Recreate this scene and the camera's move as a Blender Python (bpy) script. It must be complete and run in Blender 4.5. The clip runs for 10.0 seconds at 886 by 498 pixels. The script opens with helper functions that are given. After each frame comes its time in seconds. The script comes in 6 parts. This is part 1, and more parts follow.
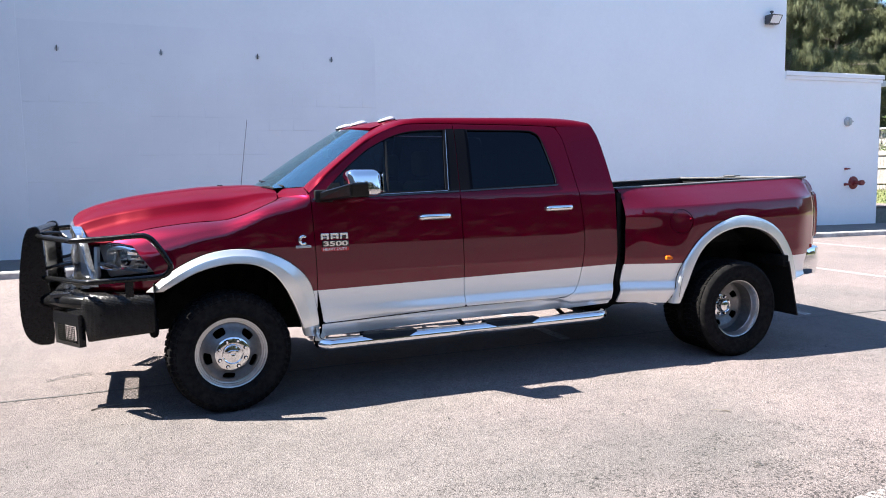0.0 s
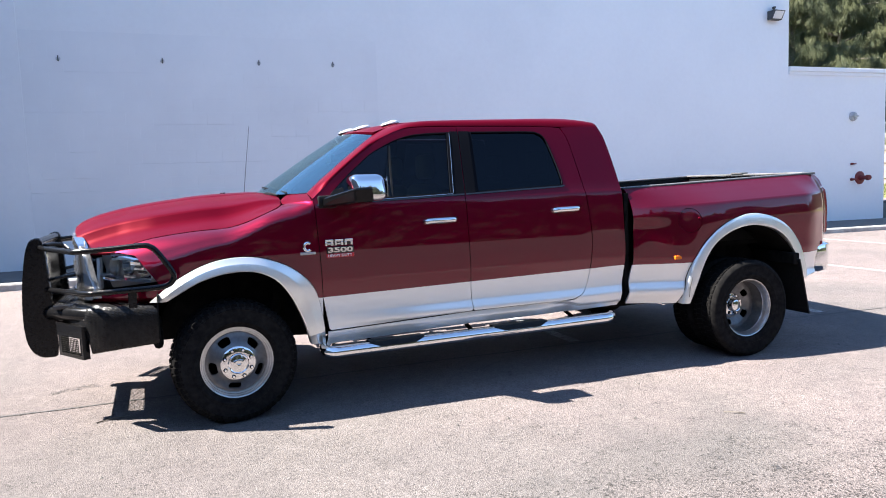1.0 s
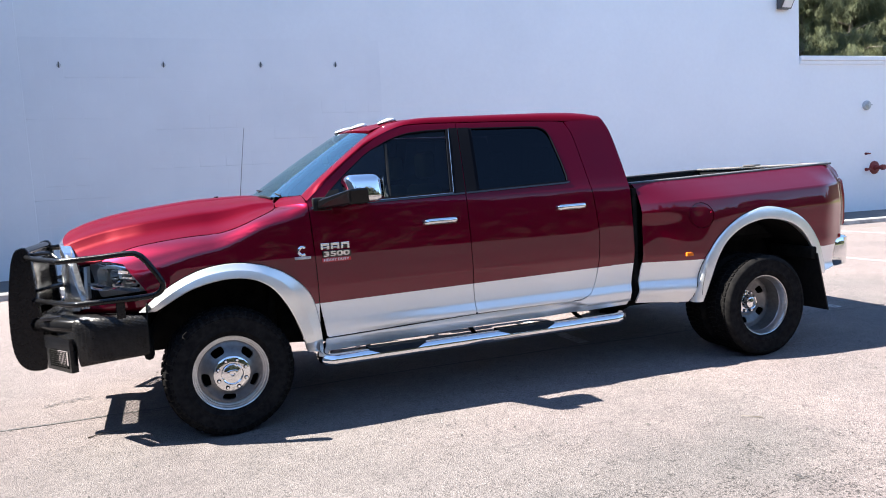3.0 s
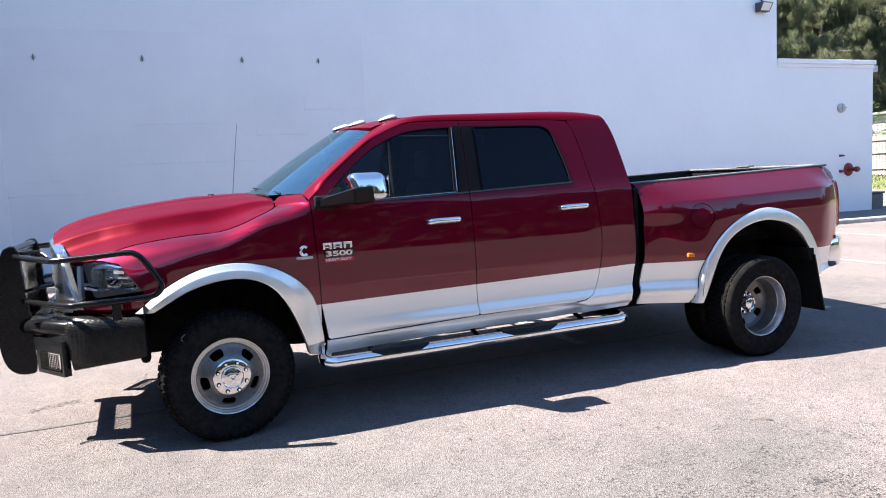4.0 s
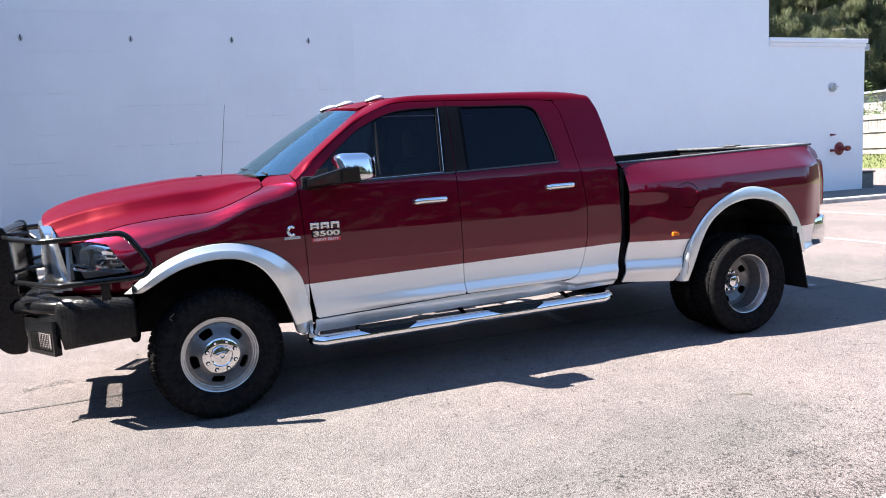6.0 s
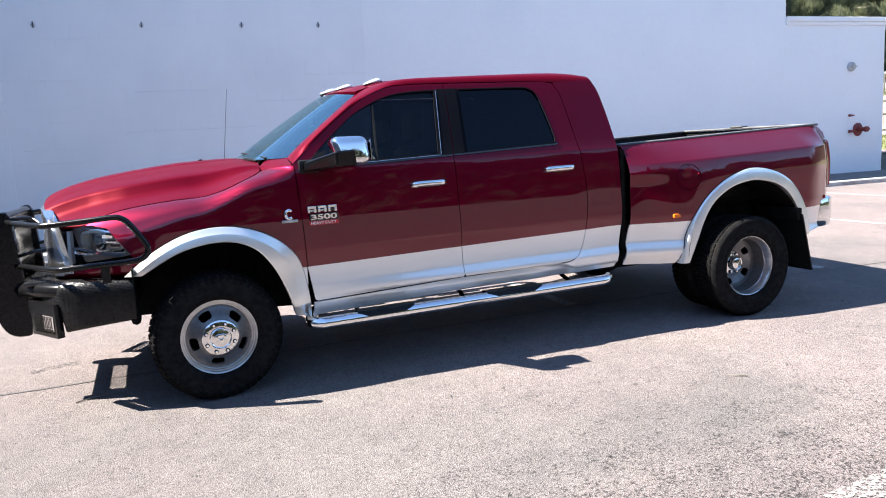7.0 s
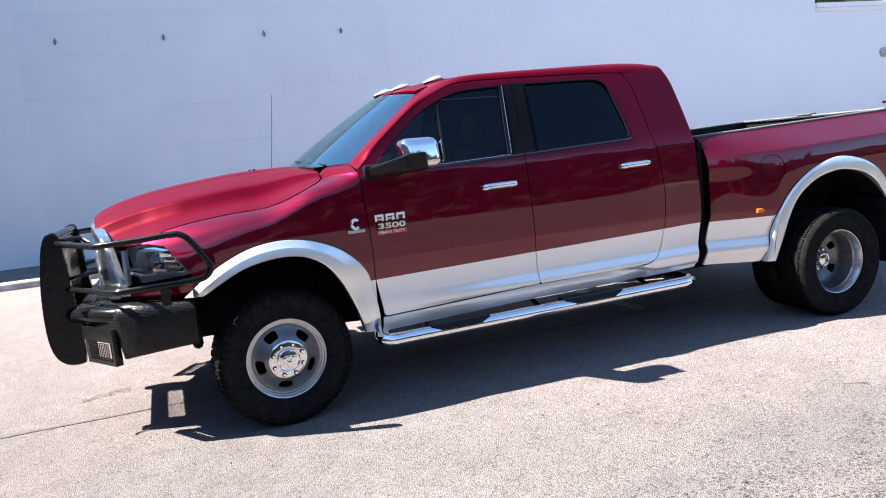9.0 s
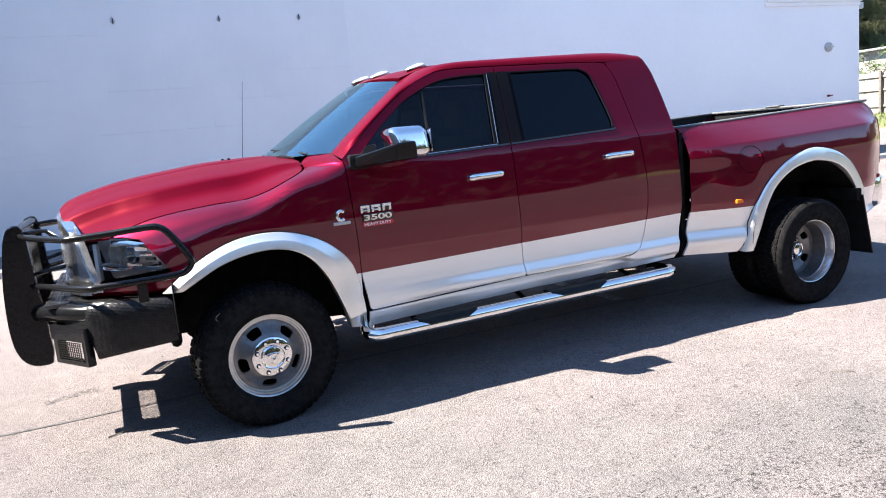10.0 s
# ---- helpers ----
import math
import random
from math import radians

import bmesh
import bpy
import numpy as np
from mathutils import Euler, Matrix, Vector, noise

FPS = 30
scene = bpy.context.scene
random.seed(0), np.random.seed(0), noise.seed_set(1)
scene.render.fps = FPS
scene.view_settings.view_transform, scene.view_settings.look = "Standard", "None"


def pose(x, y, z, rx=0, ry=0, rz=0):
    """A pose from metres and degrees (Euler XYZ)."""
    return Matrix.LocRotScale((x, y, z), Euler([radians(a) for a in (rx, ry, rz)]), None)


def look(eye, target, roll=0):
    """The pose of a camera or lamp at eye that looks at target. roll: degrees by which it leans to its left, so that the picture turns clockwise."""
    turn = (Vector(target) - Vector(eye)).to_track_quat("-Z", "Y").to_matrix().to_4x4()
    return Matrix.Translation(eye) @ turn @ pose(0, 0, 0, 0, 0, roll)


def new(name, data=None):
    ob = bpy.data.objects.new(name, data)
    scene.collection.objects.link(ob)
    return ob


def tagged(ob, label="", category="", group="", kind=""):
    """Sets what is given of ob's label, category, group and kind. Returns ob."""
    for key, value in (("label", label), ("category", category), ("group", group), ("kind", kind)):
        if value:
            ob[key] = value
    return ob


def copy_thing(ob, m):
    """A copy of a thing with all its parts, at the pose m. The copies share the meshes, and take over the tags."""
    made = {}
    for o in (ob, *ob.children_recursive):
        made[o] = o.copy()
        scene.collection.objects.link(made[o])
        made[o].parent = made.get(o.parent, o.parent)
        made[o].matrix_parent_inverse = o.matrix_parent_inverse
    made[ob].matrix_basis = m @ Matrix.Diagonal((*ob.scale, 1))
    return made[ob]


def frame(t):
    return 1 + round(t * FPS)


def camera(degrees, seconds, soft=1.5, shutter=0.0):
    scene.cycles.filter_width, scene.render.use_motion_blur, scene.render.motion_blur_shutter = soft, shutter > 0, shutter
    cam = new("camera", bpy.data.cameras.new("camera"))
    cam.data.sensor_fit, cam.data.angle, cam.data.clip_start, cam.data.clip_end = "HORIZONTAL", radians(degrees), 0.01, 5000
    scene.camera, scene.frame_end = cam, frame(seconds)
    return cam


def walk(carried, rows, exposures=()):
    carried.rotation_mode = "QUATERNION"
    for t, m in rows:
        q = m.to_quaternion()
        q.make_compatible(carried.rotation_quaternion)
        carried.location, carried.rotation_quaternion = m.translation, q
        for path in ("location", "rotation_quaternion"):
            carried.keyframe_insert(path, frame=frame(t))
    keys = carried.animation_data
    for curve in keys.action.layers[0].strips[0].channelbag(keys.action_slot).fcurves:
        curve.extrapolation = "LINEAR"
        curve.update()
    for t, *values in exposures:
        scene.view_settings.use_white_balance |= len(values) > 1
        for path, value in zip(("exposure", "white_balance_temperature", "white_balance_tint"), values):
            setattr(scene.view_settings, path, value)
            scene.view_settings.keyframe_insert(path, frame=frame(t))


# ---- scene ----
cam = camera(63.5, 10.0, 1.0)
PATH = [
    (0, (-0.344, -5.949, 1.514), (0.367, -4.09, 1.318), -1.0),
    (0.5, (-0.335, -5.925, 1.516), (0.374, -4.065, 1.324), -1.5),
    (1, (-0.329, -5.884, 1.518), (0.37, -4.02, 1.33), -2.1),
    (1.5, (-0.299, -5.828, 1.524), (0.371, -3.953, 1.339), -2.6),
    (2, (-0.22, -5.783, 1.523), (0.426, -3.9, 1.339), -2.9),
    (2.5, (-0.16, -5.744, 1.505), (0.484, -3.859, 1.319), -3.1),
    (2.7, (-0.166, -5.742, 1.506), (0.486, -3.861, 1.319), -3.2),
    (3.8, (-0.319, -5.589, 1.528), (0.407, -3.736, 1.333), -3.1),
    (4, (-0.353, -5.562, 1.525), (0.386, -3.714, 1.328), -2.9),
    (4.5, (-0.397, -5.554, 1.522), (0.356, -3.712, 1.315), -2.8),
    (5, (-0.415, -5.561, 1.517), (0.346, -3.724, 1.3), -2.8),
    (5.5, (-0.391, -5.574, 1.519), (0.374, -3.74, 1.286), -2.8),
    (5.7, (-0.365, -5.591, 1.52), (0.395, -3.757, 1.28), -2.9),
    (6.8, (-0.222, -5.711, 1.505), (0.488, -3.862, 1.223), -3.4),
    (7, (-0.207, -5.695, 1.502), (0.493, -3.845, 1.211), -3.5),
    (7.5, (-0.268, -5.669, 1.504), (0.418, -3.814, 1.203), -4.0),
    (8, (-0.404, -5.559, 1.517), (0.275, -3.702, 1.22), -4.6),
    (8.5, (-0.472, -5.443, 1.495), (0.203, -3.583, 1.207), -5.1),
    (9, (-0.453, -5.238, 1.502), (0.213, -3.372, 1.227), -5.7),
    (9.5, (-0.479, -5.125, 1.505), (0.223, -3.275, 1.213), -5.8),
    (10, (-0.623, -5.051, 1.516), (0.167, -3.24, 1.202), -5.4),
]
walk(cam, [(t, look(eye, target, roll)) for t, eye, target, roll in PATH], [(0.0, 2.46), (2.0, 2.54), (8.0, 2.50), (9.2, 2.62), (10.0, 2.66)])

# ---- light ----
SUN = Vector((-0.826, 0.295, 1.0)).normalized()
world = bpy.data.worlds.new("sky")
scene.world = world
world.use_nodes = True
wn = world.node_tree
sky = wn.nodes.new("ShaderNodeTexSky")
sky.sky_type = 'NISHITA'
sky.sun_disc = False
sky.sun_elevation = math.asin(SUN.z)
sky.sun_rotation = math.atan2(SUN.x, SUN.y)
wn.links.new(sky.outputs[0], wn.nodes["Background"].inputs[0])
wn.nodes["Background"].inputs[1].default_value = 0.069
sky.dust_density, sky.ozone_density = 0.05, 4.0
sun_data = bpy.data.lights.new("sun", 'SUN')
sun_data.energy, sun_data.angle, sun_data.color = 4.6, radians(0.55), (1.0, 0.94, 0.86)
sun_ob = new("sun", sun_data)
sun_ob.rotation_euler = (-SUN).to_track_quat("-Z", "Y").to_euler()


# ---- materials ----
def mat(name, color, rough=0.5, metal=0.0, coat=0.0, spec=0.5, emit=None):
    m = bpy.data.materials.new(name)
    m.use_nodes = True
    b = m.node_tree.nodes["Principled BSDF"]
    b.inputs["Base Color"].default_value = (*color, 1)
    b.inputs["Roughness"].default_value = rough
    b.inputs["Metallic"].default_value = metal
    b.inputs["Coat Weight"].default_value = coat
    b.inputs["Coat Roughness"].default_value = 0.02
    b.inputs["Specular IOR Level"].default_value = spec
    if emit:
        b.inputs["Emission Color"].default_value = (*emit[0], 1)
        b.inputs["Emission Strength"].default_value = emit[1]
    return m


def nod(m, kind, **inputs):
    n = m.node_tree.nodes.new(kind)
    for k, v in inputs.items():
        n.inputs[k.replace("_", " ")].default_value = v
    return n


def tie(m, a, b):
    m.node_tree.links.new(a, b)


def bsdf(m):
    return m.node_tree.nodes["Principled BSDF"]


def place(m):
    return m.node_tree.nodes.new("ShaderNodeNewGeometry").outputs["Position"]


def noisy(m, scale, detail=4.0, rough=0.6):
    n = nod(m, "ShaderNodeTexNoise", Scale=scale, Detail=detail, Roughness=rough)
    tie(m, place(m), n.inputs["Vector"])
    return n.outputs["Fac"]


def ramp(m, fac, stops):
    r = m.node_tree.nodes.new("ShaderNodeValToRGB")
    e = r.color_ramp.elements
    while len(e) < len(stops):
        e.new(0.5)
    for el, (p, c) in zip(e, stops):
        el.position, el.color = p, (*c, 1) if len(c) == 3 else c
    tie(m, fac, r.inputs[0])
    return r.outputs[0]


def mixc(m, fac, a, b, kind='MIX'):
    n = m.node_tree.nodes.new("ShaderNodeMix")
    n.data_type, n.blend_type = 'RGBA', kind
    for sock, v in ((n.inputs[0], fac), (n.inputs[6], a), (n.inputs[7], b)):
        if hasattr(v, "is_output"):
            tie(m, v, sock)
        else:
            sock.default_value = v if not isinstance(v, tuple) or len(v) == 4 else (*v, 1)
    return n.outputs[2]


def mth(m, op, a, b=0.0):
    n = m.node_tree.nodes.new("ShaderNodeMath")
    n.operation = op
    for i, v in enumerate((a, b)):
        if hasattr(v, "is_output"):
            tie(m, v, n.inputs[i])
        else:
            n.inputs[i].default_value = v
    return n.outputs[0]


def bump(m, height, strength, distance):
    n = nod(m, "ShaderNodeBump", Strength=strength, Distance=distance)
    tie(m, height, n.inputs["Height"])
    tie(m, n.outputs[0], bsdf(m).inputs["Normal"])


def mottled(name, c1, c2, scale, rough=0.7, metal=0.0, bump_scale=0.0, bump_d=0.002, coat=0.0):
    m = mat(name, c1, rough, metal, coat)
    tie(m, mixc(m, ramp(m, noisy(m, scale), [(0.35, (0, 0, 0)), (0.65, (1, 1, 1))]), c1, c2), bsdf(m).inputs["Base Color"])
    if bump_scale:
        bump(m, noisy(m, bump_scale), 0.5, bump_d)
    return m


# truck paint: metallic red over silver, parted by a painted line along the flank
def paint(name, two_tone):
    m = mat(name, (0.1, 0.002, 0.01), 0.5, 0.6 if two_tone else 0.25, 1.0)
    flake = noisy(m, 900.0, 2.0)
    red = mixc(m, flake, (0.097, 0.0004, 0.0108), (0.141, 0.0007, 0.0160)) if two_tone else mixc(m, flake, (0.066, 0.0003, 0.0064), (0.098, 0.0006, 0.0095))
    dust = ramp(m, noisy(m, 2.5), [(0.3, (0.36, 0.36, 0.36)), (0.7, (0.43, 0.43, 0.43))])
    if two_tone:
        sep = m.node_tree.nodes.new("ShaderNodeSeparateXYZ")
        tie(m, place(m), sep.inputs[0])
        line = mth(m, 'MINIMUM', mth(m, 'ADD', mth(m, 'MULTIPLY', sep.outputs[0], 0.0172), 0.735), 0.786)
        above = mth(m, 'GREATER_THAN', sep.outputs[2], line)
        silver = mixc(m, flake, (0.79, 0.785, 0.755), (0.86, 0.855, 0.82))
        tie(m, mixc(m, above, silver, red), bsdf(m).inputs["Base Color"])
        tie(m, mixc(m, above, (0.36, 0.36, 0.36), dust), bsdf(m).inputs["Roughness"])
        tie(m, mth(m, 'ADD', mth(m, 'MULTIPLY', above, 0.27), 0.45), bsdf(m).inputs["Metallic"])
        # a dimmer sky reflection is put into the clear coat: weaker higher up
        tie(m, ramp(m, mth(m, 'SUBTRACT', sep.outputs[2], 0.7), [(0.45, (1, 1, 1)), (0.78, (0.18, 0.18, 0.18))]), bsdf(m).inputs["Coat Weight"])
    else:
        tie(m, red, bsdf(m).inputs["Base Color"])
        tie(m, dust, bsdf(m).inputs["Roughness"])
    bsdf(m).inputs["Coat Weight"].default_value = 1.0 if two_tone else 0.14
    bsdf(m).inputs["Coat Roughness"].default_value = 0.015 if two_tone else 0.05
    bsdf(m).inputs["Coat IOR"].default_value = 1.58 if two_tone else 1.45
    bsdf(m).inputs["Specular IOR Level"].default_value = 0.05
    bsdf(m).inputs["Specular Tint"].default_value = (0.6, 0.08, 0.13, 1) if not two_tone else (1, 0.7, 0.72, 1)
    return m


RED = paint("red_metallic_paint", False)
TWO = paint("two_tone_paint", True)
SILVER = mottled("silver_paint", (0.78, 0.78, 0.752), (0.85, 0.85, 0.818), 6.0, 0.36, 0.75, coat=1.0)
LAMPWHITE = mottled("bright_lamp_cover", (0.42, 0.42, 0.43), (0.5, 0.5, 0.5), 20.0, 0.25, 0.3, coat=0.3)
CHROME = mat("chrome", (0.78, 0.78, 0.79), 0.06, 1.0)
SATINCHROME = mat("worn_chrome", (0.72, 0.72, 0.73), 0.24, 1.0)
MIRRORCHROME = mat("mirror_shell_chrome", (0.76, 0.76, 0.77), 0.07, 1.0)
STEEL = mottled("wheel_silver", (0.46, 0.46, 0.47), (0.55, 0.55, 0.56), 30.0, 0.3, 0.85)
DISC = mottled("wheel_disc_grey", (0.14, 0.14, 0.143), (0.19, 0.19, 0.192), 30.0, 0.36, 0.7)
# leaf colour of the woods, with their shade put into it
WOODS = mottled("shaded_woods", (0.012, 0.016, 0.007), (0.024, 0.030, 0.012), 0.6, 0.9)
FADED = mottled("faded_mark", (0.24, 0.22, 0.21), (0.34, 0.32, 0.305), 9.0, 0.85)
BLACKPOWDER = mottled("black_powder_coat", (0.0045, 0.0045, 0.005), (0.008, 0.008, 0.0085), 40.0, 0.17, 0.0, 300.0, 0.0003)
bsdf(BLACKPOWDER).inputs["Specular IOR Level"].default_value = 0.22
TRIM = mottled("black_trim", (0.008, 0.008, 0.009), (0.014, 0.014, 0.014), 30.0, 0.42)
bsdf(TRIM).inputs["Specular IOR Level"].default_value = 0.15
WORNGREY = mottled("worn_grey_plastic", (0.07, 0.07, 0.07), (0.14, 0.14, 0.138), 10.0, 0.4)
RAILCAP = mottled("faded_plastic", (0.055, 0.055, 0.055), (0.10, 0.098, 0.096), 8.0, 0.38)
ARMBLACK = mat("gloss_black_plastic", (0.003, 0.003, 0.0034), 0.16, 0.0, 0.0, 0.3)
GLOSSBLACK = mat("gloss_black", (0.008, 0.008, 0.009), 0.12, 0.0, 0.5)
UNDER = mottled("underbody_black", (0.006, 0.006, 0.006), (0.014, 0.013, 0.012), 12.0, 0.85)
bsdf(UNDER).inputs["Specular IOR Level"].default_value = 0.05
TREADRUBBER = mottled("tread_rubber", (0.004, 0.004, 0.0043), (0.0075, 0.0072, 0.0072), 25.0, 0.8)
bsdf(TREADRUBBER).inputs["Specular IOR Level"].default_value = 0.03
RUBBER = mottled("tyre_rubber", (0.007, 0.007, 0.0075), (0.016, 0.0152, 0.0148), 25.0, 0.75, 0.0, 120.0, 0.001)
bsdf(RUBBER).inputs["Specular IOR Level"].default_value = 0.03
AMBER = mat("amber_lens", (0.75, 0.16, 0.01), 0.3, 0.0, 0.0, 0.3)
REDLENS = mat("red_lens", (0.20, 0.006, 0.012), 0.2, 0.0, 0.0, 0.3)
CLOTH = mottled("seat_cloth", (0.26, 0.23, 0.19), (0.32, 0.29, 0.24), 60.0, 0.9)
DASH = mottled("dashboard_plastic", (0.22, 0.22, 0.21), (0.28, 0.28, 0.265), 50.0, 0.6)
WHITEPLASTIC = mat("white_plastic", (0.75, 0.75, 0.75), 0.4)


def glass(name, tint, ior=1.5, sheen=(1.0, 1.0, 1.0)):
    m = bpy.data.materials.new(name)
    m.use_nodes = True
    nt = m.node_tree
    for n in list(nt.nodes):
        nt.nodes.remove(n)
    out = nt.nodes.new("ShaderNodeOutputMaterial")
    tr = nt.nodes.new("ShaderNodeBsdfTransparent")
    tr.inputs[0].default_value = (*tint, 1)
    gl = nt.nodes.new("ShaderNodeBsdfGlossy")
    gl.inputs["Roughness"].default_value = 0.01
    gl.inputs[0].default_value = (*sheen, 1)
    lw = nt.nodes.new("ShaderNodeLayerWeight")
    lw.inputs[0].default_value = 0.5
    r0 = ((ior - 1) / (ior + 1)) ** 2
    fr = nt.nodes.new("ShaderNodeMapRange")
    fr.inputs["To Min"].default_value = r0
    pw = nt.nodes.new("ShaderNodeMath")
    pw.operation = 'POWER'
    pw.inputs[1].default_value = 5.0
    nt.links.new(lw.outputs["Facing"], pw.inputs[0])
    nt.links.new(pw.outputs[0], fr.inputs["Value"])
    mx = nt.nodes.new("ShaderNodeMixShader")
    nt.links.new(fr.outputs[0], mx.inputs[0])
    nt.links.new(tr.outputs[0], mx.inputs[1])
    nt.links.new(gl.outputs[0], mx.inputs[2])
    nt.links.new(mx.outputs[0], out.inputs[0])
    return m


TINTFRONT = glass("front_window_glass", (0.085, 0.11, 0.14), 1.34, (0.8, 0.88, 1.0))
TINTED = glass("tinted_glass", (0.012, 0.016, 0.022), 1.34, (0.72, 0.84, 1.0))
PILLAR = mat("pillar_black", (0.008, 0.009, 0.012), 0.6, 0.0, 0.0, 0.0)
CLEAR = glass("windshield_glass", (0.42, 0.54, 0.46), 3.15, (0.72, 0.96, 0.98))
LENS = glass("headlight_lens", (0.85, 0.86, 0.87))

# parking lot: pale asphalt with exposed stones
GROUND = mat("worn_asphalt", (0.3, 0.28, 0.27), 0.9)
vor = nod(GROUND, "ShaderNodeTexVoronoi", Scale=175.0)
tie(GROUND, place(GROUND), vor.inputs["Vector"])
stone = ramp(GROUND, vor.outputs["Color"], [(0.06, (0.075, 0.065, 0.064)), (0.28, (0.175, 0.150, 0.146)), (0.70, (0.262, 0.223, 0.216)), (1.0, (0.395, 0.346, 0.335))])
broad = ramp(GROUND, noisy(GROUND, 0.4, 5.0), [(0.32, (0.645, 0.65, 0.665)), (0.68, (0.87, 0.855, 0.845))])
mid = ramp(GROUND, noisy(GROUND, 7.0, 4.0), [(0.3, (0.86, 0.86, 0.86)), (0.68, (1.05, 1.05, 1.05))])
# the binder has worn out of the drive lane: more open pits there
lane = GROUND.node_tree.nodes.new("ShaderNodeSeparateXYZ")
tie(GROUND, place(GROUND), lane.inputs[0])
ravel = nod(GROUND, "ShaderNodeMapRange", **{"From Min": -2.0, "From Max": -4.0, "To Min": 0.0, "To Max": -0.145})
tie(GROUND, mth(GROUND, 'ADD', lane.outputs[1], mth(GROUND, 'MULTIPLY', noisy(GROUND, 0.8, 4.0, 0.6), 0.8)), ravel.inputs["Value"])
pits = mth(GROUND, 'ADD', noisy(GROUND, 62.0, 4.0, 0.75), mth(GROUND, 'MULTIPLY', noisy(GROUND, 4.5, 4.0, 0.6), 0.22))
pit = ramp(GROUND, mth(GROUND, 'ADD', pits, ravel.outputs[0]), [(0.455, (0.16, 0.155, 0.155)), (0.53, (1, 1, 1))])
stone = mixc(GROUND, 1.0, stone, pit, 'MULTIPLY')
vor2 = nod(GROUND, "ShaderNodeTexVoronoi", Scale=75.0)
tie(GROUND, place(GROUND), vor2.inputs["Vector"])
hole = ramp(GROUND, vor2.outputs["Color"], [(0.14, (0.5, 0.49, 0.49)), (0.24, (1, 1, 1))])
stone = mixc(GROUND, ramp(GROUND, vor2.outputs["Distance"], [(0.3, (1, 1, 1)), (0.55, (0, 0, 0))]), stone, mixc(GROUND, 1.0, stone, hole, 'MULTIPLY'))
gap = ramp(GROUND, vor.outputs["Distance"], [(0.45, (1, 1, 1)), (0.8, (0.66, 0.65, 0.65))])
stone = mixc(GROUND, 1.0, stone, gap, 'MULTIPLY')
worn = ramp(GROUND, noisy(GROUND, 0.22, 3.0, 0.5), [(0.50, (1.04, 1.0, 0.99)), (0.64, (0.80, 0.83, 0.82))])
stone = mixc(GROUND, 1.0, stone, worn, 'MULTIPLY')
far = nod(GROUND, "ShaderNodeVectorMath")
far.operation = 'DISTANCE'
far.inputs[1].default_value = (2.3, -3.0, 0.0)
tie(GROUND, place(GROUND), far.inputs[0])
oily = ramp(GROUND, mth(GROUND, 'ADD', mth(GROUND, 'MULTIPLY', far.outputs["Value"], 0.42), mth(GROUND, 'MULTIPLY', noisy(GROUND, 1.6, 6.0, 0.7), 0.9)), [(0.55, (0.78, 0.82, 0.815)), (1.05, (1, 1, 1))])
stone = mixc(GROUND, 1.0, stone, oily, 'MULTIPLY')
# soft shade around the front left, put into the asphalt colour
front = nod(GROUND, "ShaderNodeVectorMath")
front.operation = 'DISTANCE'
front.inputs[1].default_value = (-4.4, -0.9, 0.0)
tie(GROUND, place(GROUND), front.inputs[0])
dull = ramp(GROUND, mth(GROUND, 'ADD', mth(GROUND, 'MULTIPLY', front.outputs["Value"], 0.14), mth(GROUND, 'MULTIPLY', noisy(GROUND, 0.9, 6.0, 0.7), 0.5)), [(0.55, (0.66, 0.67, 0.675)), (1.2, (1, 1, 1))])
stone = mixc(GROUND, 1.0, stone, dull, 'MULTIPLY')
tie(GROUND, mixc(GROUND, 1.0, mixc(GROUND, 1.0, stone, broad, 'MULTIPLY'), mid, 'MULTIPLY'), bsdf(GROUND).inputs["Base Color"])
bump(GROUND, vor.outputs["Distance"], 0.65, 0.007)

WALLWHITE = mat("white_wall_paint", (0.78, 0.79, 0.81), 0.6)
wst = ramp(WALLWHITE, noisy(WALLWHITE, 0.35, 6.0, 0.65), [(0.3, (0.82, 0.823, 0.84)), (0.7, (0.88, 0.882, 0.893))])
tie(WALLWHITE, mixc(WALLWHITE, 0.25, wst, ramp(WALLWHITE, noisy(WALLWHITE, 9.0), [(0.3, (0.77, 0.772, 0.795)), (0.7, (0.855, 0.857, 0.875))])), bsdf(WALLWHITE).inputs["Base Color"])
bump(WALLWHITE, noisy(WALLWHITE, 60.0), 0.25, 0.003)
BLOCKWHITE = mottled("white_block_paint", (0.795, 0.80, 0.822), (0.85, 0.852, 0.868), 0.5, 0.65, 0.0, 70.0, 0.003)
# shade towards the west end is put into both wall paint colours
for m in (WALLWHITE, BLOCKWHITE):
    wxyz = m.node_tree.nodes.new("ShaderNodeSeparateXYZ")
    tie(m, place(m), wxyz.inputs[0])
    west_shade = mth(m, 'ADD', mth(m, 'MULTIPLY', wxyz.outputs[0], 0.055), mth(m, 'MULTIPLY', noisy(m, 0.6, 5.0, 0.6), 0.5))
    tint = ramp(m, west_shade, [(0.0, (0.84, 0.845, 0.85)), (0.75, (1, 1, 1))])
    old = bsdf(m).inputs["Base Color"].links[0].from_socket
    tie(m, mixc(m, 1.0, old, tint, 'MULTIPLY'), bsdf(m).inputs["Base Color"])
KERBWHITE = mottled("worn_white_kerb_paint", (0.46, 0.45, 0.435), (0.25, 0.235, 0.22), 3.0, 0.75, 0.0, 40.0, 0.004)
LINEWHITE = mottled("worn_line_paint", (0.36, 0.35, 0.335), (0.2, 0.19, 0.18), 14.0, 0.8)
WALKGREY = mottled("walkway_concrete", (0.10, 0.097, 0.093), (0.13, 0.125, 0.12), 4.0, 0.9, 0.0, 60.0, 0.003)
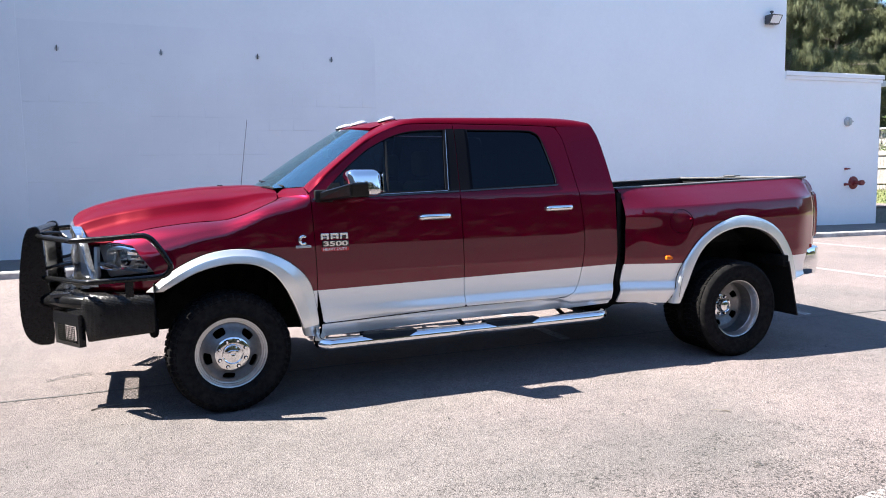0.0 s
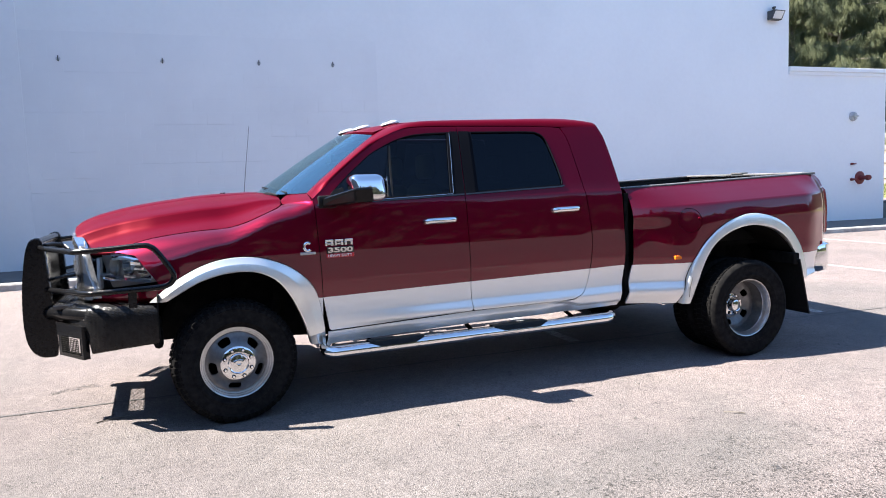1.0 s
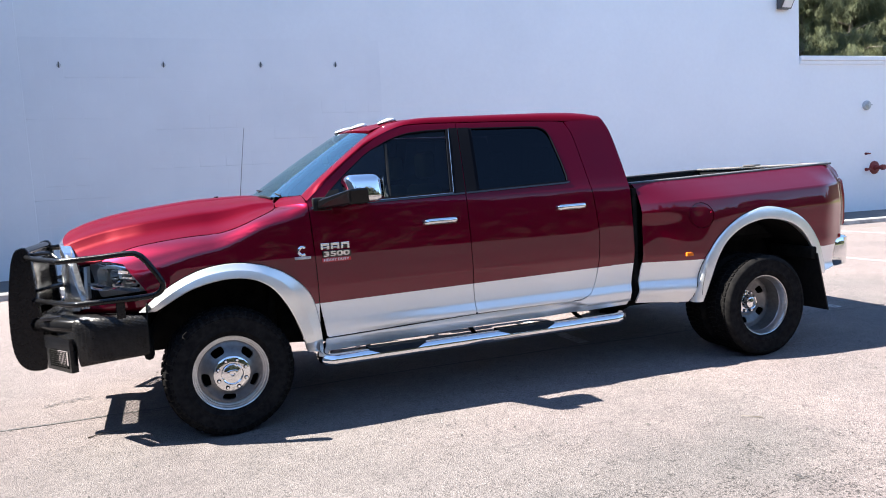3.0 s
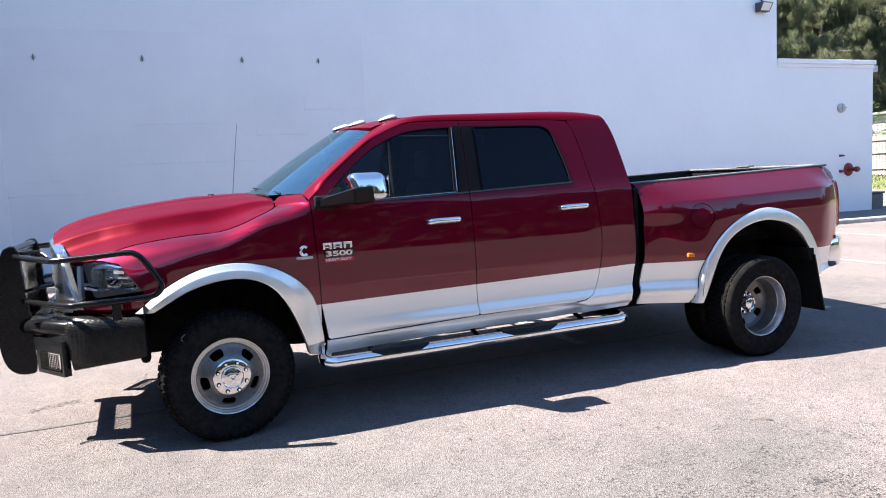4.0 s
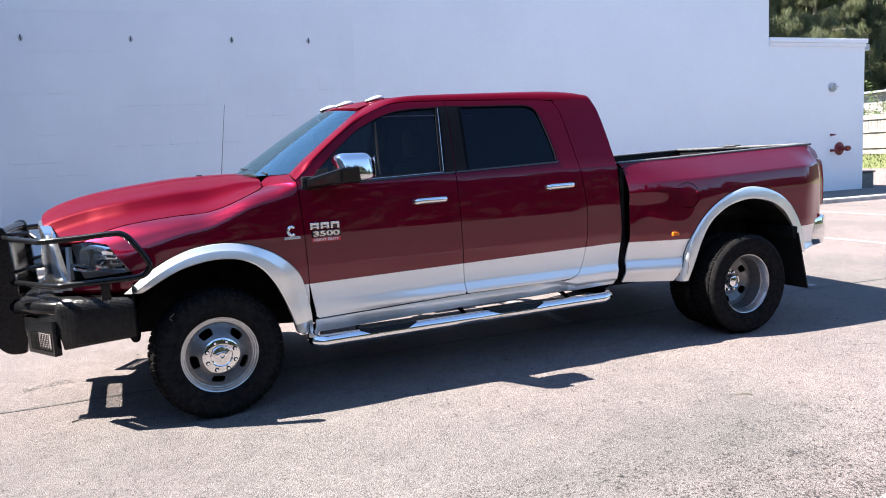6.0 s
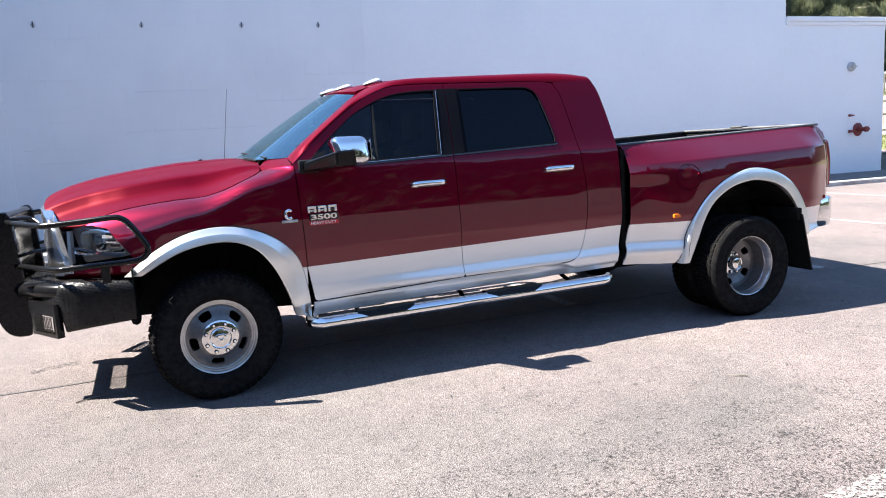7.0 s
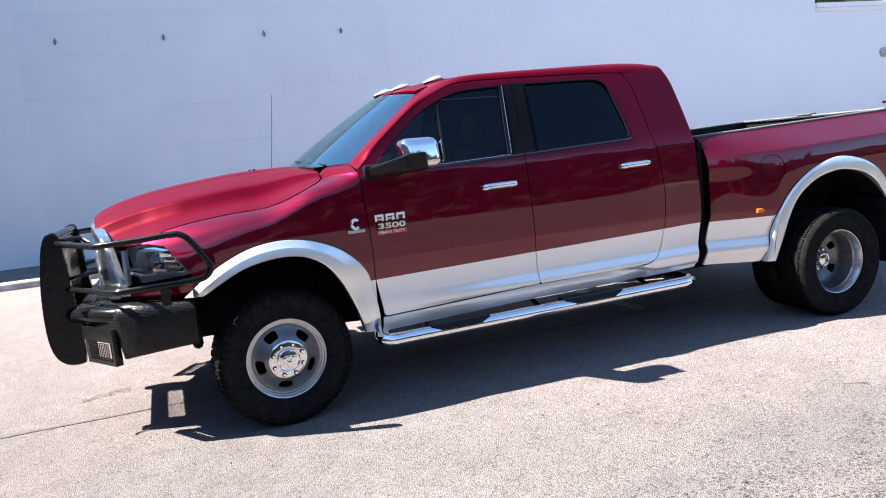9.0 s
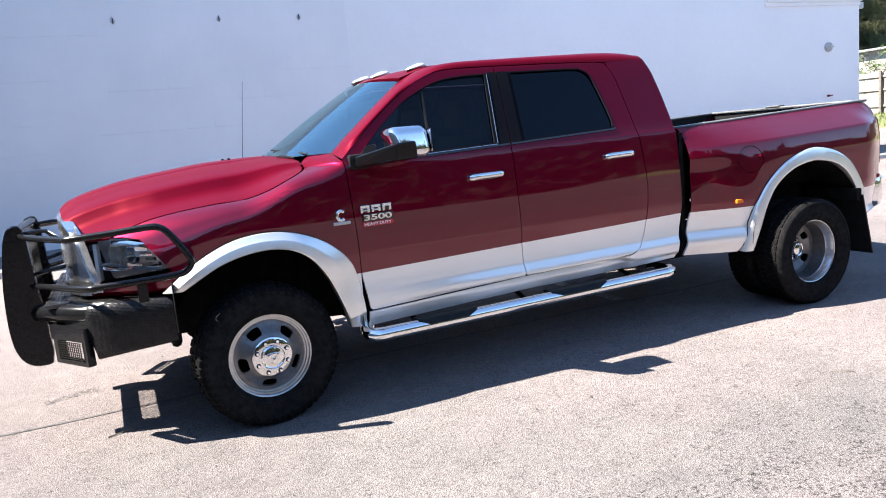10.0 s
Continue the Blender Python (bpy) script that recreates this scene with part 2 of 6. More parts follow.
STAIN = mottled("dark_stain", (0.035, 0.033, 0.033), (0.07, 0.064, 0.062), 14.0, 0.85)
for m, s, lo, hi in ((FADED, 38.0, 0.47, 0.56), (LINEWHITE, 30.0, 0.36, 0.46), (STAIN, 34.0, 0.50, 0.58)):
    tie(m, ramp(m, noisy(m, s, 5.0, 0.7), [(lo, (0, 0, 0)), (hi, (1, 1, 1))]), bsdf(m).inputs["Alpha"])
TAR = mottled("crack_tar", (0.03, 0.03, 0.032), (0.07, 0.066, 0.062), 20.0, 0.8)
FIRERED = mottled("red_enamel", (0.22, 0.02, 0.02), (0.15, 0.018, 0.018), 20.0, 0.5)
GALV = mottled("galvanised_metal", (0.4, 0.41, 0.42), (0.55, 0.55, 0.56), 40.0, 0.45, 0.7)
DARKMETAL = mottled("dark_bronze_metal", (0.06, 0.06, 0.065), (0.1, 0.1, 0.1), 30.0, 0.5, 0.4)
LEAF = mottled("needle_foliage", (0.032, 0.044, 0.015), (0.100, 0.108, 0.042), 0.9, 0.7)
LEAF2 = mottled("broad_leaf_foliage", (0.05, 0.09, 0.02), (0.12, 0.17, 0.05), 3.0, 0.6)
BARK = mottled("bark", (0.09, 0.075, 0.06), (0.16, 0.14, 0.12), 12.0, 0.9)
GRASSM = mottled("grass", (0.06, 0.085, 0.02), (0.13, 0.135, 0.05), 5.0, 0.9)
FENCEWOOD = mottled("weathered_fence_wood", (0.17, 0.15, 0.135), (0.27, 0.245, 0.225), 3.0, 0.85)


# ---- shape helpers ----
def link_mesh(name, verts, faces, material, parent=None, label="", smooth=False):
    me = bpy.data.meshes.new(name)
    me.from_pydata(verts, [], faces)
    me.materials.append(material)
    if smooth:
        me.polygons.foreach_set("use_smooth", [True] * len(me.polygons))
    ob = new(name, me)
    if parent:
        ob.parent = parent
    if label:
        tagged(ob, label)
    return ob


def part(name, bm, material, parent=None, label="", smooth=False):
    me = bpy.data.meshes.new(name)
    bmesh.ops.recalc_face_normals(bm, faces=bm.faces)
    bm.to_mesh(me)
    bm.free()
    me.materials.append(material)
    if smooth:
        me.polygons.foreach_set("use_smooth", [True] * len(me.polygons))
        me.set_sharp_from_angle(angle=radians(40))
    ob = new(name, me)
    if parent:
        ob.parent = parent
    if label:
        tagged(ob, label)
    return ob


def add_box(bm, x0, x1, y0, y1, z0, z1, bevel=0.0, seg=2):
    r = bmesh.ops.create_cube(bm, size=1.0)
    bmesh.ops.transform(bm, verts=r["verts"], matrix=Matrix.Translation(((x0 + x1) / 2, (y0 + y1) / 2, (z0 + z1) / 2)) @ Matrix.Diagonal((x1 - x0, y1 - y0, z1 - z0, 1)))
    if bevel:
        es = list({e for v in r["verts"] for e in v.link_edges})
        bmesh.ops.bevel(bm, geom=es, offset=bevel, segments=seg, affect='EDGES', profile=0.5)
    return bm


def box(x0, x1, y0, y1, z0, z1, bevel=0.0, seg=2):
    return add_box(bmesh.new(), x0, x1, y0, y1, z0, z1, bevel, seg)


def add_cyl(bm, a, b, r1, r2=None, n=16):
    a, b = Vector(a), Vector(b)
    r2 = r1 if r2 is None else r2
    d = b - a
    q = d.to_track_quat("Z", "Y").to_matrix().to_4x4()
    bmesh.ops.create_cone(bm, cap_ends=True, segments=n, radius1=r1, radius2=r2, depth=d.length, matrix=Matrix.Translation((a + b) / 2) @ q)
    return bm


def cyl(a, b, r1, r2=None, n=16):
    return add_cyl(bmesh.new(), a, b, r1, r2, n)


def cr(points, n=6, closed=False):
    """Catmull-Rom curve through points."""
    p = [np.array(q, float) for q in points]
    m = len(p)
    out = []
    for i in range(m if closed else m - 1):
        p0 = p[(i - 1) % m] if closed or i else 2 * p[0] - p[1]
        p1, p2 = p[i % m], p[(i + 1) % m]
        p3 = p[(i + 2) % m] if closed or i + 2 < m else 2 * p[-1] - p[-2]
        for k in range(n):
            t = k / n
            out.append(0.5 * (2 * p1 + (p2 - p0) * t + (2 * p0 - 5 * p1 + 4 * p2 - p3) * t * t + (3 * p1 - p0 - 3 * p2 + p3) * t ** 3))
    if not closed:
        out.append(p[-1])
    return [tuple(float(c) for c in q) for q in out]


def table(xs, ys):
    """Smooth monotone function through the given values."""
    xs, ys = list(xs), list(ys)
    h = [xs[i + 1] - xs[i] for i in range(len(xs) - 1)]
    d = [(ys[i + 1] - ys[i]) / h[i] for i in range(len(h))]
    s = [d[0]] + [0.0 if d[i - 1] * d[i] <= 0 else 2 * d[i - 1] * d[i] / (d[i - 1] + d[i]) for i in range(1, len(d))] + [d[-1]]

    def f(x):
        x = min(max(x, xs[0]), xs[-1])
        i = 0
        while i < len(h) - 1 and x > xs[i + 1]:
            i += 1
        t = (x - xs[i]) / h[i]
        a, b = ys[i], ys[i + 1]
        return a * (1 + 2 * t) * (1 - t) ** 2 + s[i] * h[i] * t * (1 - t) ** 2 + b * t * t * (3 - 2 * t) + s[i + 1] * h[i] * t * t * (t - 1)
    return f


def step(a, b, x):
    t = min(max((x - a) / (b - a), 0.0), 1.0)
    return t * t * (3 - 2 * t)


def inside(p, poly):
    x, y = p
    c = False
    j = len(poly) - 1
    for i in range(len(poly)):
        (xi, yi), (xj, yj) = poly[i], poly[j]
        if (yi > y) != (yj > y) and x < (xj - xi) * (y - yi) / (yj - yi) + xi:
            c = not c
        j = i
    return c


def dense(poly, step_len):
    out = []
    for i in range(len(poly)):
        a, b = poly[i], poly[(i + 1) % len(poly)]
        n = max(1, int(math.dist(a, b) / step_len))
        out += [(a[0] + (b[0] - a[0]) * k / n, a[1] + (b[1] - a[1]) * k / n) for k in range(n)]
    return out


from mathutils.geometry import delaunay_2d_cdt


def panel(name, outline, f, material, parent, out, holes=(), res=0.05, rim=0.018, label="", kv=1.0, folds=()):
    """A sheet of metal or glass with turned-in edges: an outline with holes in a flat chart, laid on the surface f(u, v). out: a rough outward direction."""
    if kv != 1.0:
        f0 = f
        f = lambda u, v: f0(u, v / kv)
        outline, holes = [(u, v * kv) for u, v in outline], [[(u, v * kv) for u, v in h] for h in holes]
        folds = [[(u, v * kv) for u, v in h] for h in folds]
    loops = [dense(list(outline), res)] + [dense(list(h), res) for h in holes]
    pts, edges = [], []
    for lp in loops:
        k = len(pts)
        pts += [Vector(p) for p in lp]
        edges += [(k + i, k + (i + 1) % len(lp)) for i in range(len(lp))]
    border = len(pts)
    for fold in folds:
        fold = [p for p in fold if inside(p, loops[0])]
        k = len(pts)
        pts += [Vector(p) for p in fold]
        edges += [(k + i, k + i + 1) for i in range(len(fold) - 1)]
    us = [p[0] for p in loops[0]]
    vs = [p[1] for p in loops[0]]
    arr = np.array([tuple(p) for p in pts])
    u = min(us) + res * 0.5
    row = 0
    while u < max(us):
        v = min(vs) + res * (0.5 if row % 2 else 0.25)
        while v < max(vs):
            if inside((u, v), loops[0]) and not any(inside((u, v), h) for h in loops[1:]):
                if np.min(np.hypot(arr[:, 0] - u, arr[:, 1] - v)) > res * 0.45:
                    pts.append(Vector((u, v)))
            v += res
        u += res
        row += 1
    vv, _, ff, _, _, _ = delaunay_2d_cdt(pts, edges, [], 0, 1e-6)
    keep = []
    for t in ff:
        c = (sum(vv[i][0] for i in t) / 3, sum(vv[i][1] for i in t) / 3)
        a, b, d = (vv[i] for i in t)
        area = abs((b[0] - a[0]) * (d[1] - a[1]) - (b[1] - a[1]) * (d[0] - a[0]))
        long = max((b - a).length, (d - a).length, (d - b).length)
        if area < 2e-3 * long * long and max(t) < border:
            continue
        if inside(c, loops[0]) and not any(inside(c, h) for h in loops[1:]):
            keep.append(list(t))
    out = Vector(out)
    P, N = [], []
    e = 0.004
    for q in vv:
        a = Vector(f(q[0], q[1]))
        du = Vector(f(q[0] + e, q[1])) - Vector(f(q[0] - e, q[1]))
        dv = Vector(f(q[0], q[1] + e)) - Vector(f(q[0], q[1] - e))
        n = du.cross(dv)
        n = n.normalized() if n.length > 1e-12 else out.normalized()
        if n.dot(out) < 0:
            n = -n
        P.append(a)
        N.append(n)
    faces, norms, count = [], [], {}
    for t in keep:
        if (P[t[1]] - P[t[0]]).cross(P[t[2]] - P[t[0]]).dot(N[t[0]] + N[t[1]] + N[t[2]]) < 0:
            t = t[::-1]
        faces.append(t)
        norms += [N[i] for i in t]
        for i in range(3):
            a, b = t[i], t[(i + 1) % 3]
            count[(a, b)] = 1
    verts = [tuple(p) for p in P]
    if rim:
        deep = {}
        for (a, b) in count:
            if (b, a) in count:
                continue
            for i in (a, b):
                if i not in deep:
                    deep[i] = len(verts)
                    verts.append(tuple(P[i] - N[i] * rim))
            fa = [b, a, deep[a], deep[b]]
            n = (P[a] - P[b]).cross(N[a]).normalized()
            w = (Vector(verts[fa[1]]) - Vector(verts[fa[0]])).cross(Vector(verts[fa[2]]) - Vector(verts[fa[0]]))
            n = w.normalized() if w.length > 0 else n
            faces.append(fa)
            norms += [n] * 4
    me = bpy.data.meshes.new(name)
    me.from_pydata(verts, [], faces)
    me.materials.append(material)
    me.polygons.foreach_set("use_smooth", [True] * len(me.polygons))
    me.normals_split_custom_set([tuple(n) for n in norms])
    ob = new(name, me)
    if parent:
        ob.parent = parent
    if label:
        tagged(ob, label)
    return ob


def flip(f):
    return lambda u, v: (lambda p: (p[0], -p[1], p[2]))(f(u, v))


def sheet(name, rows, material, parent=None, label="", closed=False, sharp=35):
    """A skin over rows of points (all rows of one length); shaded smooth but for sharp folds."""
    n = len(rows[0])
    verts = [tuple(p) for r in rows for p in r]
    faces = []
    for i in range(len(rows) - 1):
        for k in range(n if closed else n - 1):
            a, b = i * n + k, i * n + (k + 1) % n
            faces.append((a, b, b + n, a + n))
    me = bpy.data.meshes.new(name)
    me.from_pydata(verts, [], faces)
    me.materials.append(material)
    me.polygons.foreach_set("use_smooth", [True] * len(faces))
    me.set_sharp_from_angle(angle=radians(sharp))
    ob = new(name, me)
    if parent:
        ob.parent = parent
    if label:
        tagged(ob, label)
    return ob


def tube_bm(bm, path, r, n=12, cap=True):
    path = [Vector(p) for p in path]
    rings = []
    up = Vector((0, 0, 1))
    for i, p in enumerate(path):
        t = (path[min(i + 1, len(path) - 1)] - path[max(i - 1, 0)]).normalized()
        s = t.cross(up)
        if s.length < 0.1:
            s = t.cross(Vector((0, 1, 0)))
        s.normalize()
        w = s.cross(t)
        rr = r(i / (len(path) - 1)) if callable(r) else r
        rings.append([bm.verts.new(p + (s * math.cos(a) + w * math.sin(a)) * rr) for a in (2 * math.pi * k / n for k in range(n))])
    for a, b in zip(rings, rings[1:]):
        for k in range(n):
            bm.faces.new((a[k], a[(k + 1) % n], b[(k + 1) % n], b[k]))
    if cap:
        bm.faces.new(rings[0])
        bm.faces.new(rings[-1])
    return bm


def tube(path, r, n=12):
    return tube_bm(bmesh.new(), path, r, n)


def lathe(profile, n=64, axis_y=True, bm=None):
    """Turn a profile of (radius, y) about the y axis."""
    bm = bm or bmesh.new()
    rings = []
    for r, y in profile:
        rings.append([bm.verts.new((r * math.cos(2 * math.pi * k / n), y, r * math.sin(2 * math.pi * k / n))) for k in range(n)])
    for a, b in zip(rings, rings[1:]):
        for k in range(n):
            bm.faces.new((a[k], a[(k + 1) % n], b[(k + 1) % n], b[k]))
    return bm


# ---- setting ----
def gz(x, y=9.0):
    """Height of the ground: it falls a little eastwards and from the stalls to the drive."""
    return -0.0125 * max(0.0, min(x, 22.0) - 4.6) + 0.85 * step(23.0, 30.0, x) - 0.022 * (1 - step(-1.0, 0.5, y)) * (1 - 0.8 * step(0.5, 1.4, x) * (1 - step(2.8, 3.9, x)))


def axis(lo, hi, fine_lo, fine_hi, fine):
    a = list(np.arange(fine_lo, fine_hi + 1e-6, fine))
    g, d = fine_hi, fine
    while g < hi:
        d *= 1.6
        g += d
        a.append(min(g, hi))
    g, d = fine_lo, fine
    while g > lo:
        d *= 1.6
        g -= d
        a.insert(0, max(g, lo))
    return a


gx, gy = axis(-900, 900, -12, 32, 1.0), sorted(axis(-900, 900, -14, 20, 2.0) + [-1.2, -0.9, -0.6, -0.4, -0.2, 0.2, 0.4, 0.7])
ground = sheet("ground", [[(x, y, gz(x, y)) for y in gy] for x in gx], GROUND, None, "pale sun-bleached asphalt parking lot with exposed stones")
tagged(ground, category="ground", kind="structure")

# ---- pickup truck ----
truck = new("pickup_truck")
tagged(truck, "dark red over silver crew-cab pickup truck with black grille guard", "pickup truck")

# half width of the cab at each height
WZ = table([0.28, 0.39, 0.47, 0.52, 0.57, 0.60, 0.64, 0.68, 0.74, 0.80, 0.86, 0.885, 0.95, 1.05, 1.20, 1.30, 1.38, 1.42, 1.50, 1.70, 1.89, 1.94, 1.975],
           [0.83, 0.89, 0.948, 0.972, 0.976, 0.976, 0.974, 0.973, 0.976, 0.985, 0.9935, 0.995, 0.9962, 0.9945, 0.988, 0.981, 0.972, 0.954, 0.922, 0.845, 0.768, 0.742, 0.69])
# plan taper of the nose and hood centre line
NOSE = table([-0.995, -0.97, -0.93, -0.87, -0.80, -0.69, -0.58, -0.44, -0.2, 0.1], [0.0, 0.40, 0.60, 0.75, 0.81, 0.88, 0.93, 0.968, 0.985, 0.985])
ZC = table([-1.0, -0.96, -0.90, -0.82, -0.61, -0.30, -0.076, 0.225, 0.45], [1.262, 1.312, 1.342, 1.370, 1.418, 1.460, 1.481, 1.489, 1.466])
HOOD_Y = [0, 0.20, 0.25, 0.275, 0.32, 0.45, 0.55, 0.60, 0.62, 0.64, 0.67, 0.70, 0.74, 0.80, 0.86, 0.91, 0.95, 0.985]
HOOD_D = [0, 0.004, 0.009, 0.019, 0.023, 0.043, 0.068, 0.084, 0.094, 0.118, 0.152, 0.172, 0.187, 0.206, 0.228, 0.262, 0.305, 0.36]
DROP = table(HOOD_Y, HOOD_D)
SIDE = table(HOOD_D + [0.42, 0.9], HOOD_Y + [1.05, 1.5])
NOSE_H = table([-1.0, -0.85, -0.70, -0.58, -0.44, -0.2, 0.1], [0.852, 0.860, 0.882, 0.925, 0.966, 0.985, 0.985])


ROCK = table([0.36, 0.42, 0.45, 0.48, 0.505, 0.54], [0.92, 0.952, 0.964, 0.973, 0.978, 0.974])


def sill_bevel(x, z):
    """The lower edge of the doors kicks out, more and more towards the rear of the front door."""
    return 0.021 * step(0.62, 1.75, x) * (1 - step(0.565, 0.63, z)) * step(0.52 - 0.05 * step(2.5, 2.7, x), 0.55 - 0.05 * step(2.5, 2.7, x), z)


def sill(x, z):
    k = step(2.25, 2.60, x)
    return (x, -ROCK(z) * (1 - k) + cab(x, z)[1] * k, z)


def cab(x, z):
    return (x, -max(WZ(z) + sill_bevel(x, z), ROCK(z) - 0.002 if z < 0.53 and x > 2.6 else 0.0) + 0.012 * step(2.65, 3.08, x), z)


def flat(x):
    return 1 - 0.65 * step(-0.05, 0.52, x)


def fender_y(x, z):
    d, d0 = max(ZC(x) - z, 0.0), 0.228 * flat(x)
    a = SIDE(d / flat(x) if d < d0 else 0.228 + (d - d0) * max(1 / flat(x), 1 + 1.5 * min(max((x + 0.45) / 0.8, 0.0), 1.0)))
    b = WZ(max(z, 0.7))
    f = -math.log(math.exp(-50 * a) + math.exp(-50 * b)) / 50
    k = step(0.34, 0.60, x)
    return f * NOSE(x) / 0.985 * (1 - k) + WZ(z) * k


def fender(x, z):
    return (x, -fender_y(x, z), z)


def hood(x, y):
    return (x, y, ZC(x) - DROP(abs(y) * 0.985 / NOSE_H(x)) * flat(x))


def bed_top(x):
    return 1.400 + 0.032 * (min(x, 5.2) - 3.15)


def bed_y(x, z):
    z += (1.46 - bed_top(x)) * step(0.9, 1.25, z)
    t = min(max((x - 3.1) / 0.85, 0.0), 1.0)
    w = step(0.85, 1.2, z)
    b = ((1 - w) * step(2.95, 3.66, x) + w * (1 - (1 - t) ** 1.9)) * (1 - 0.75 * step(4.80, 5.28, x))
    c = table([0.9, 1.2, 1.285, 1.30, 1.315, 1.38, 1.43, 1.46], [1.0, 0.99, 0.97, 0.95, 0.87, 0.47, 0.15, 0.0])(z)
    top = table([0.42, 0.50, 0.56, 0.59, 0.64, 0.70, 0.86, 1.1, 1.3, 1.38, 1.43, 1.46], [0.940, 0.970, 0.990, 0.985, 0.962, 0.966, 0.992, 0.99, 0.965, 0.94, 0.915, 0.885])(z)
    top += 0.026 * (1 - step(3.25, 3.6, x)) * step(1.1, 1.25, z)
    return (top + (0.225 - 0.03 * (1 - w)) * b * c) * (1 - 0.10 * step(5.1, 5.34, x))


def bed(x, z):
    return (x, -bed_y(x, z), z)


ARCH_IN = cr([(-0.40, 0.815), (-0.29, 0.88), (-0.186, 0.931), (-0.05, 0.966), (0.081, 0.975), (0.2, 0.952), (0.3, 0.89), (0.375, 0.79), (0.425, 0.69), (0.47, 0.57), (0.51, 0.43)], 4)
ARCH_OUT = cr([(-0.505, 0.815), (-0.36, 0.93), (-0.216, 1.01), (-0.08, 1.055), (0.071, 1.069), (0.22, 1.05), (0.36, 0.995), (0.46, 0.925), (0.535, 0.84), (0.575, 0.745), (0.6, 0.6), (0.618, 0.42)], 4)
RARCH_IN = cr([(3.565, 0.455), (3.625, 0.60), (3.70, 0.78), (3.80, 0.92), (3.95, 1.02), (4.12, 1.06), (4.26, 1.055), (4.42, 1.015), (4.56, 0.93), (4.66, 0.80), (4.72, 0.655), (4.745, 0.58)], 4)
RARCH_OUT = cr([(3.500, 0.455), (3.545, 0.62), (3.61, 0.80), (3.74, 0.965), (3.91, 1.09), (4.11, 1.155), (4.28, 1.152), (4.46, 1.10), (4.62, 1.00), (4.74, 0.85), (4.80, 0.68), (4.815, 0.56)], 4)
DOOR_UP = cr([(0.577, 1.427), (0.689, 1.524), (0.802, 1.618), (0.926, 1.715), (1.076, 1.815), (1.184, 1.876), (1.31, 1.915), (1.46, 1.928), (1.732, 1.93)], 4)
REAR_SEAM = cr([(2.63, 1.91), (2.675, 1.82), (2.705, 1.62), (2.731, 1.409), (2.769, 1.10), (2.77, 0.95), (2.745, 0.72), (2.69, 0.60), (2.60, 0.556)], 4)
CAB_REAR = cr([(2.99, 1.93), (3.035, 1.80), (3.075, 1.47), (3.085, 1.1), (3.09, 0.80), (3.045, 0.52)], 4)


def both(name, outline, f, material, out, holes=(), res=0.05, rim=0.018, parents=None, label="", kv=1.0, folds=()):
    obs = []
    for i, sgn in enumerate((-1, 1)):
        g = f if sgn < 0 else flip(f)
        obs.append(panel(name, outline, g, material, parents[i] if parents else truck, (out[0], out[1] * -sgn, out[2]) if sgn > 0 else out, holes, res, rim, label, kv, folds))
    return obs


def mirrored(fn):
    for sgn in (-1, 1):
        fn(sgn)


OUT = (0, -1, 0)
# inner shell: dark sheet a little inside the panels, seen in the shut lines
both("inner_shell", [(-0.42, 0.95), (-0.42, 1.08), (0.2, 1.16), (0.6, 1.36), (0.8, 1.36), (3.06, 1.36), (3.06, 0.58), (0.66, 0.58), (0.60, 1.07), (0.2, 1.09), (-0.2, 1.05)], lambda x, z: (x, -(fender_y(x, z) if x < 0.6 else WZ(z)) + 0.04, z), UNDER, OUT, res=0.06, rim=0)

# hood with the fenders either side
hood_side = [(-0.60, 0.815), (-0.34, 0.835), (0.02, 0.862), (0.20, 0.87), (0.30, 0.85), (0.36, 0.79), (0.395, 0.70)]
hood_edge = [(-0.985, 0.0), (-0.972, 0.3), (-0.95, 0.48), (-0.915, 0.60), (-0.865, 0.71), (-0.845, 0.745), (-0.74, 0.80), (-0.67, 0.815)] + hood_side
hood_rear = [(0.395, 0.70), (0.40, 0.5), (0.36, 0.25), (0.345, 0.0)]
half = cr(hood_edge, 4) + cr(hood_rear, 4)[1:]
hood_outline = half + [(x, -y) for x, y in reversed(half[1:-1])]
panel("hood", hood_outline, hood, RED, truck, (0, 0, 1), res=0.026, label="red hood with a raised centre and a dull faded top", folds=[[(x, sy * y * NOSE_H(x) / 0.985) for x in np.arange(-0.86, 0.385, 0.027)] for sy in (-1, 1) for y in (0.255, 0.27, 0.285, 0.59, 0.606, 0.618, 0.63, 0.645, 0.66, 0.68, 0.70)])
fender_top = [(x, hood(x, -y)[2] - 0.004) for x, y in cr(hood_side, 4)]
fender_out = [(-0.66, 1.135), (-0.78, 1.133), (-0.845, 1.12), (-0.866, 1.166), (-0.80, 1.157), (-0.72, 1.152)] + fender_top + [(0.44, 1.405), (0.50, 1.412), (0.578, 1.42), (0.598, 1.045), (0.607, 0.745), (0.605, 0.62)] + list(reversed([(x, z - 0.015) for x, z in ARCH_OUT[6:-6]])) + [(-0.44, 0.845), (-0.52, 0.845), (-0.78, 0.85), (-0.80, 0.885), (-0.44, 0.925), (-0.455, 0.95), (-0.575, 1.115)]
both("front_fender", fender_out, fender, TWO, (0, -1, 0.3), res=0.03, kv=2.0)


FLARE_FRONT = ((0.0, -0.012), (0.0, 0.018), (0.03, 0.026), (0.22, 0.033), (0.40, 0.0395), (0.45, 0.0420), (0.52, 0.0435), (0.93, 0.047), (1.0, 0.043))
FLARE_REAR = ((0.0, -0.012), (0.0, 0.006), (0.025, 0.011), (0.25, 0.018), (0.5, 0.024), (0.75, 0.028), (0.93, 0.030), (0.985, 0.027), (1.0, 0.020))


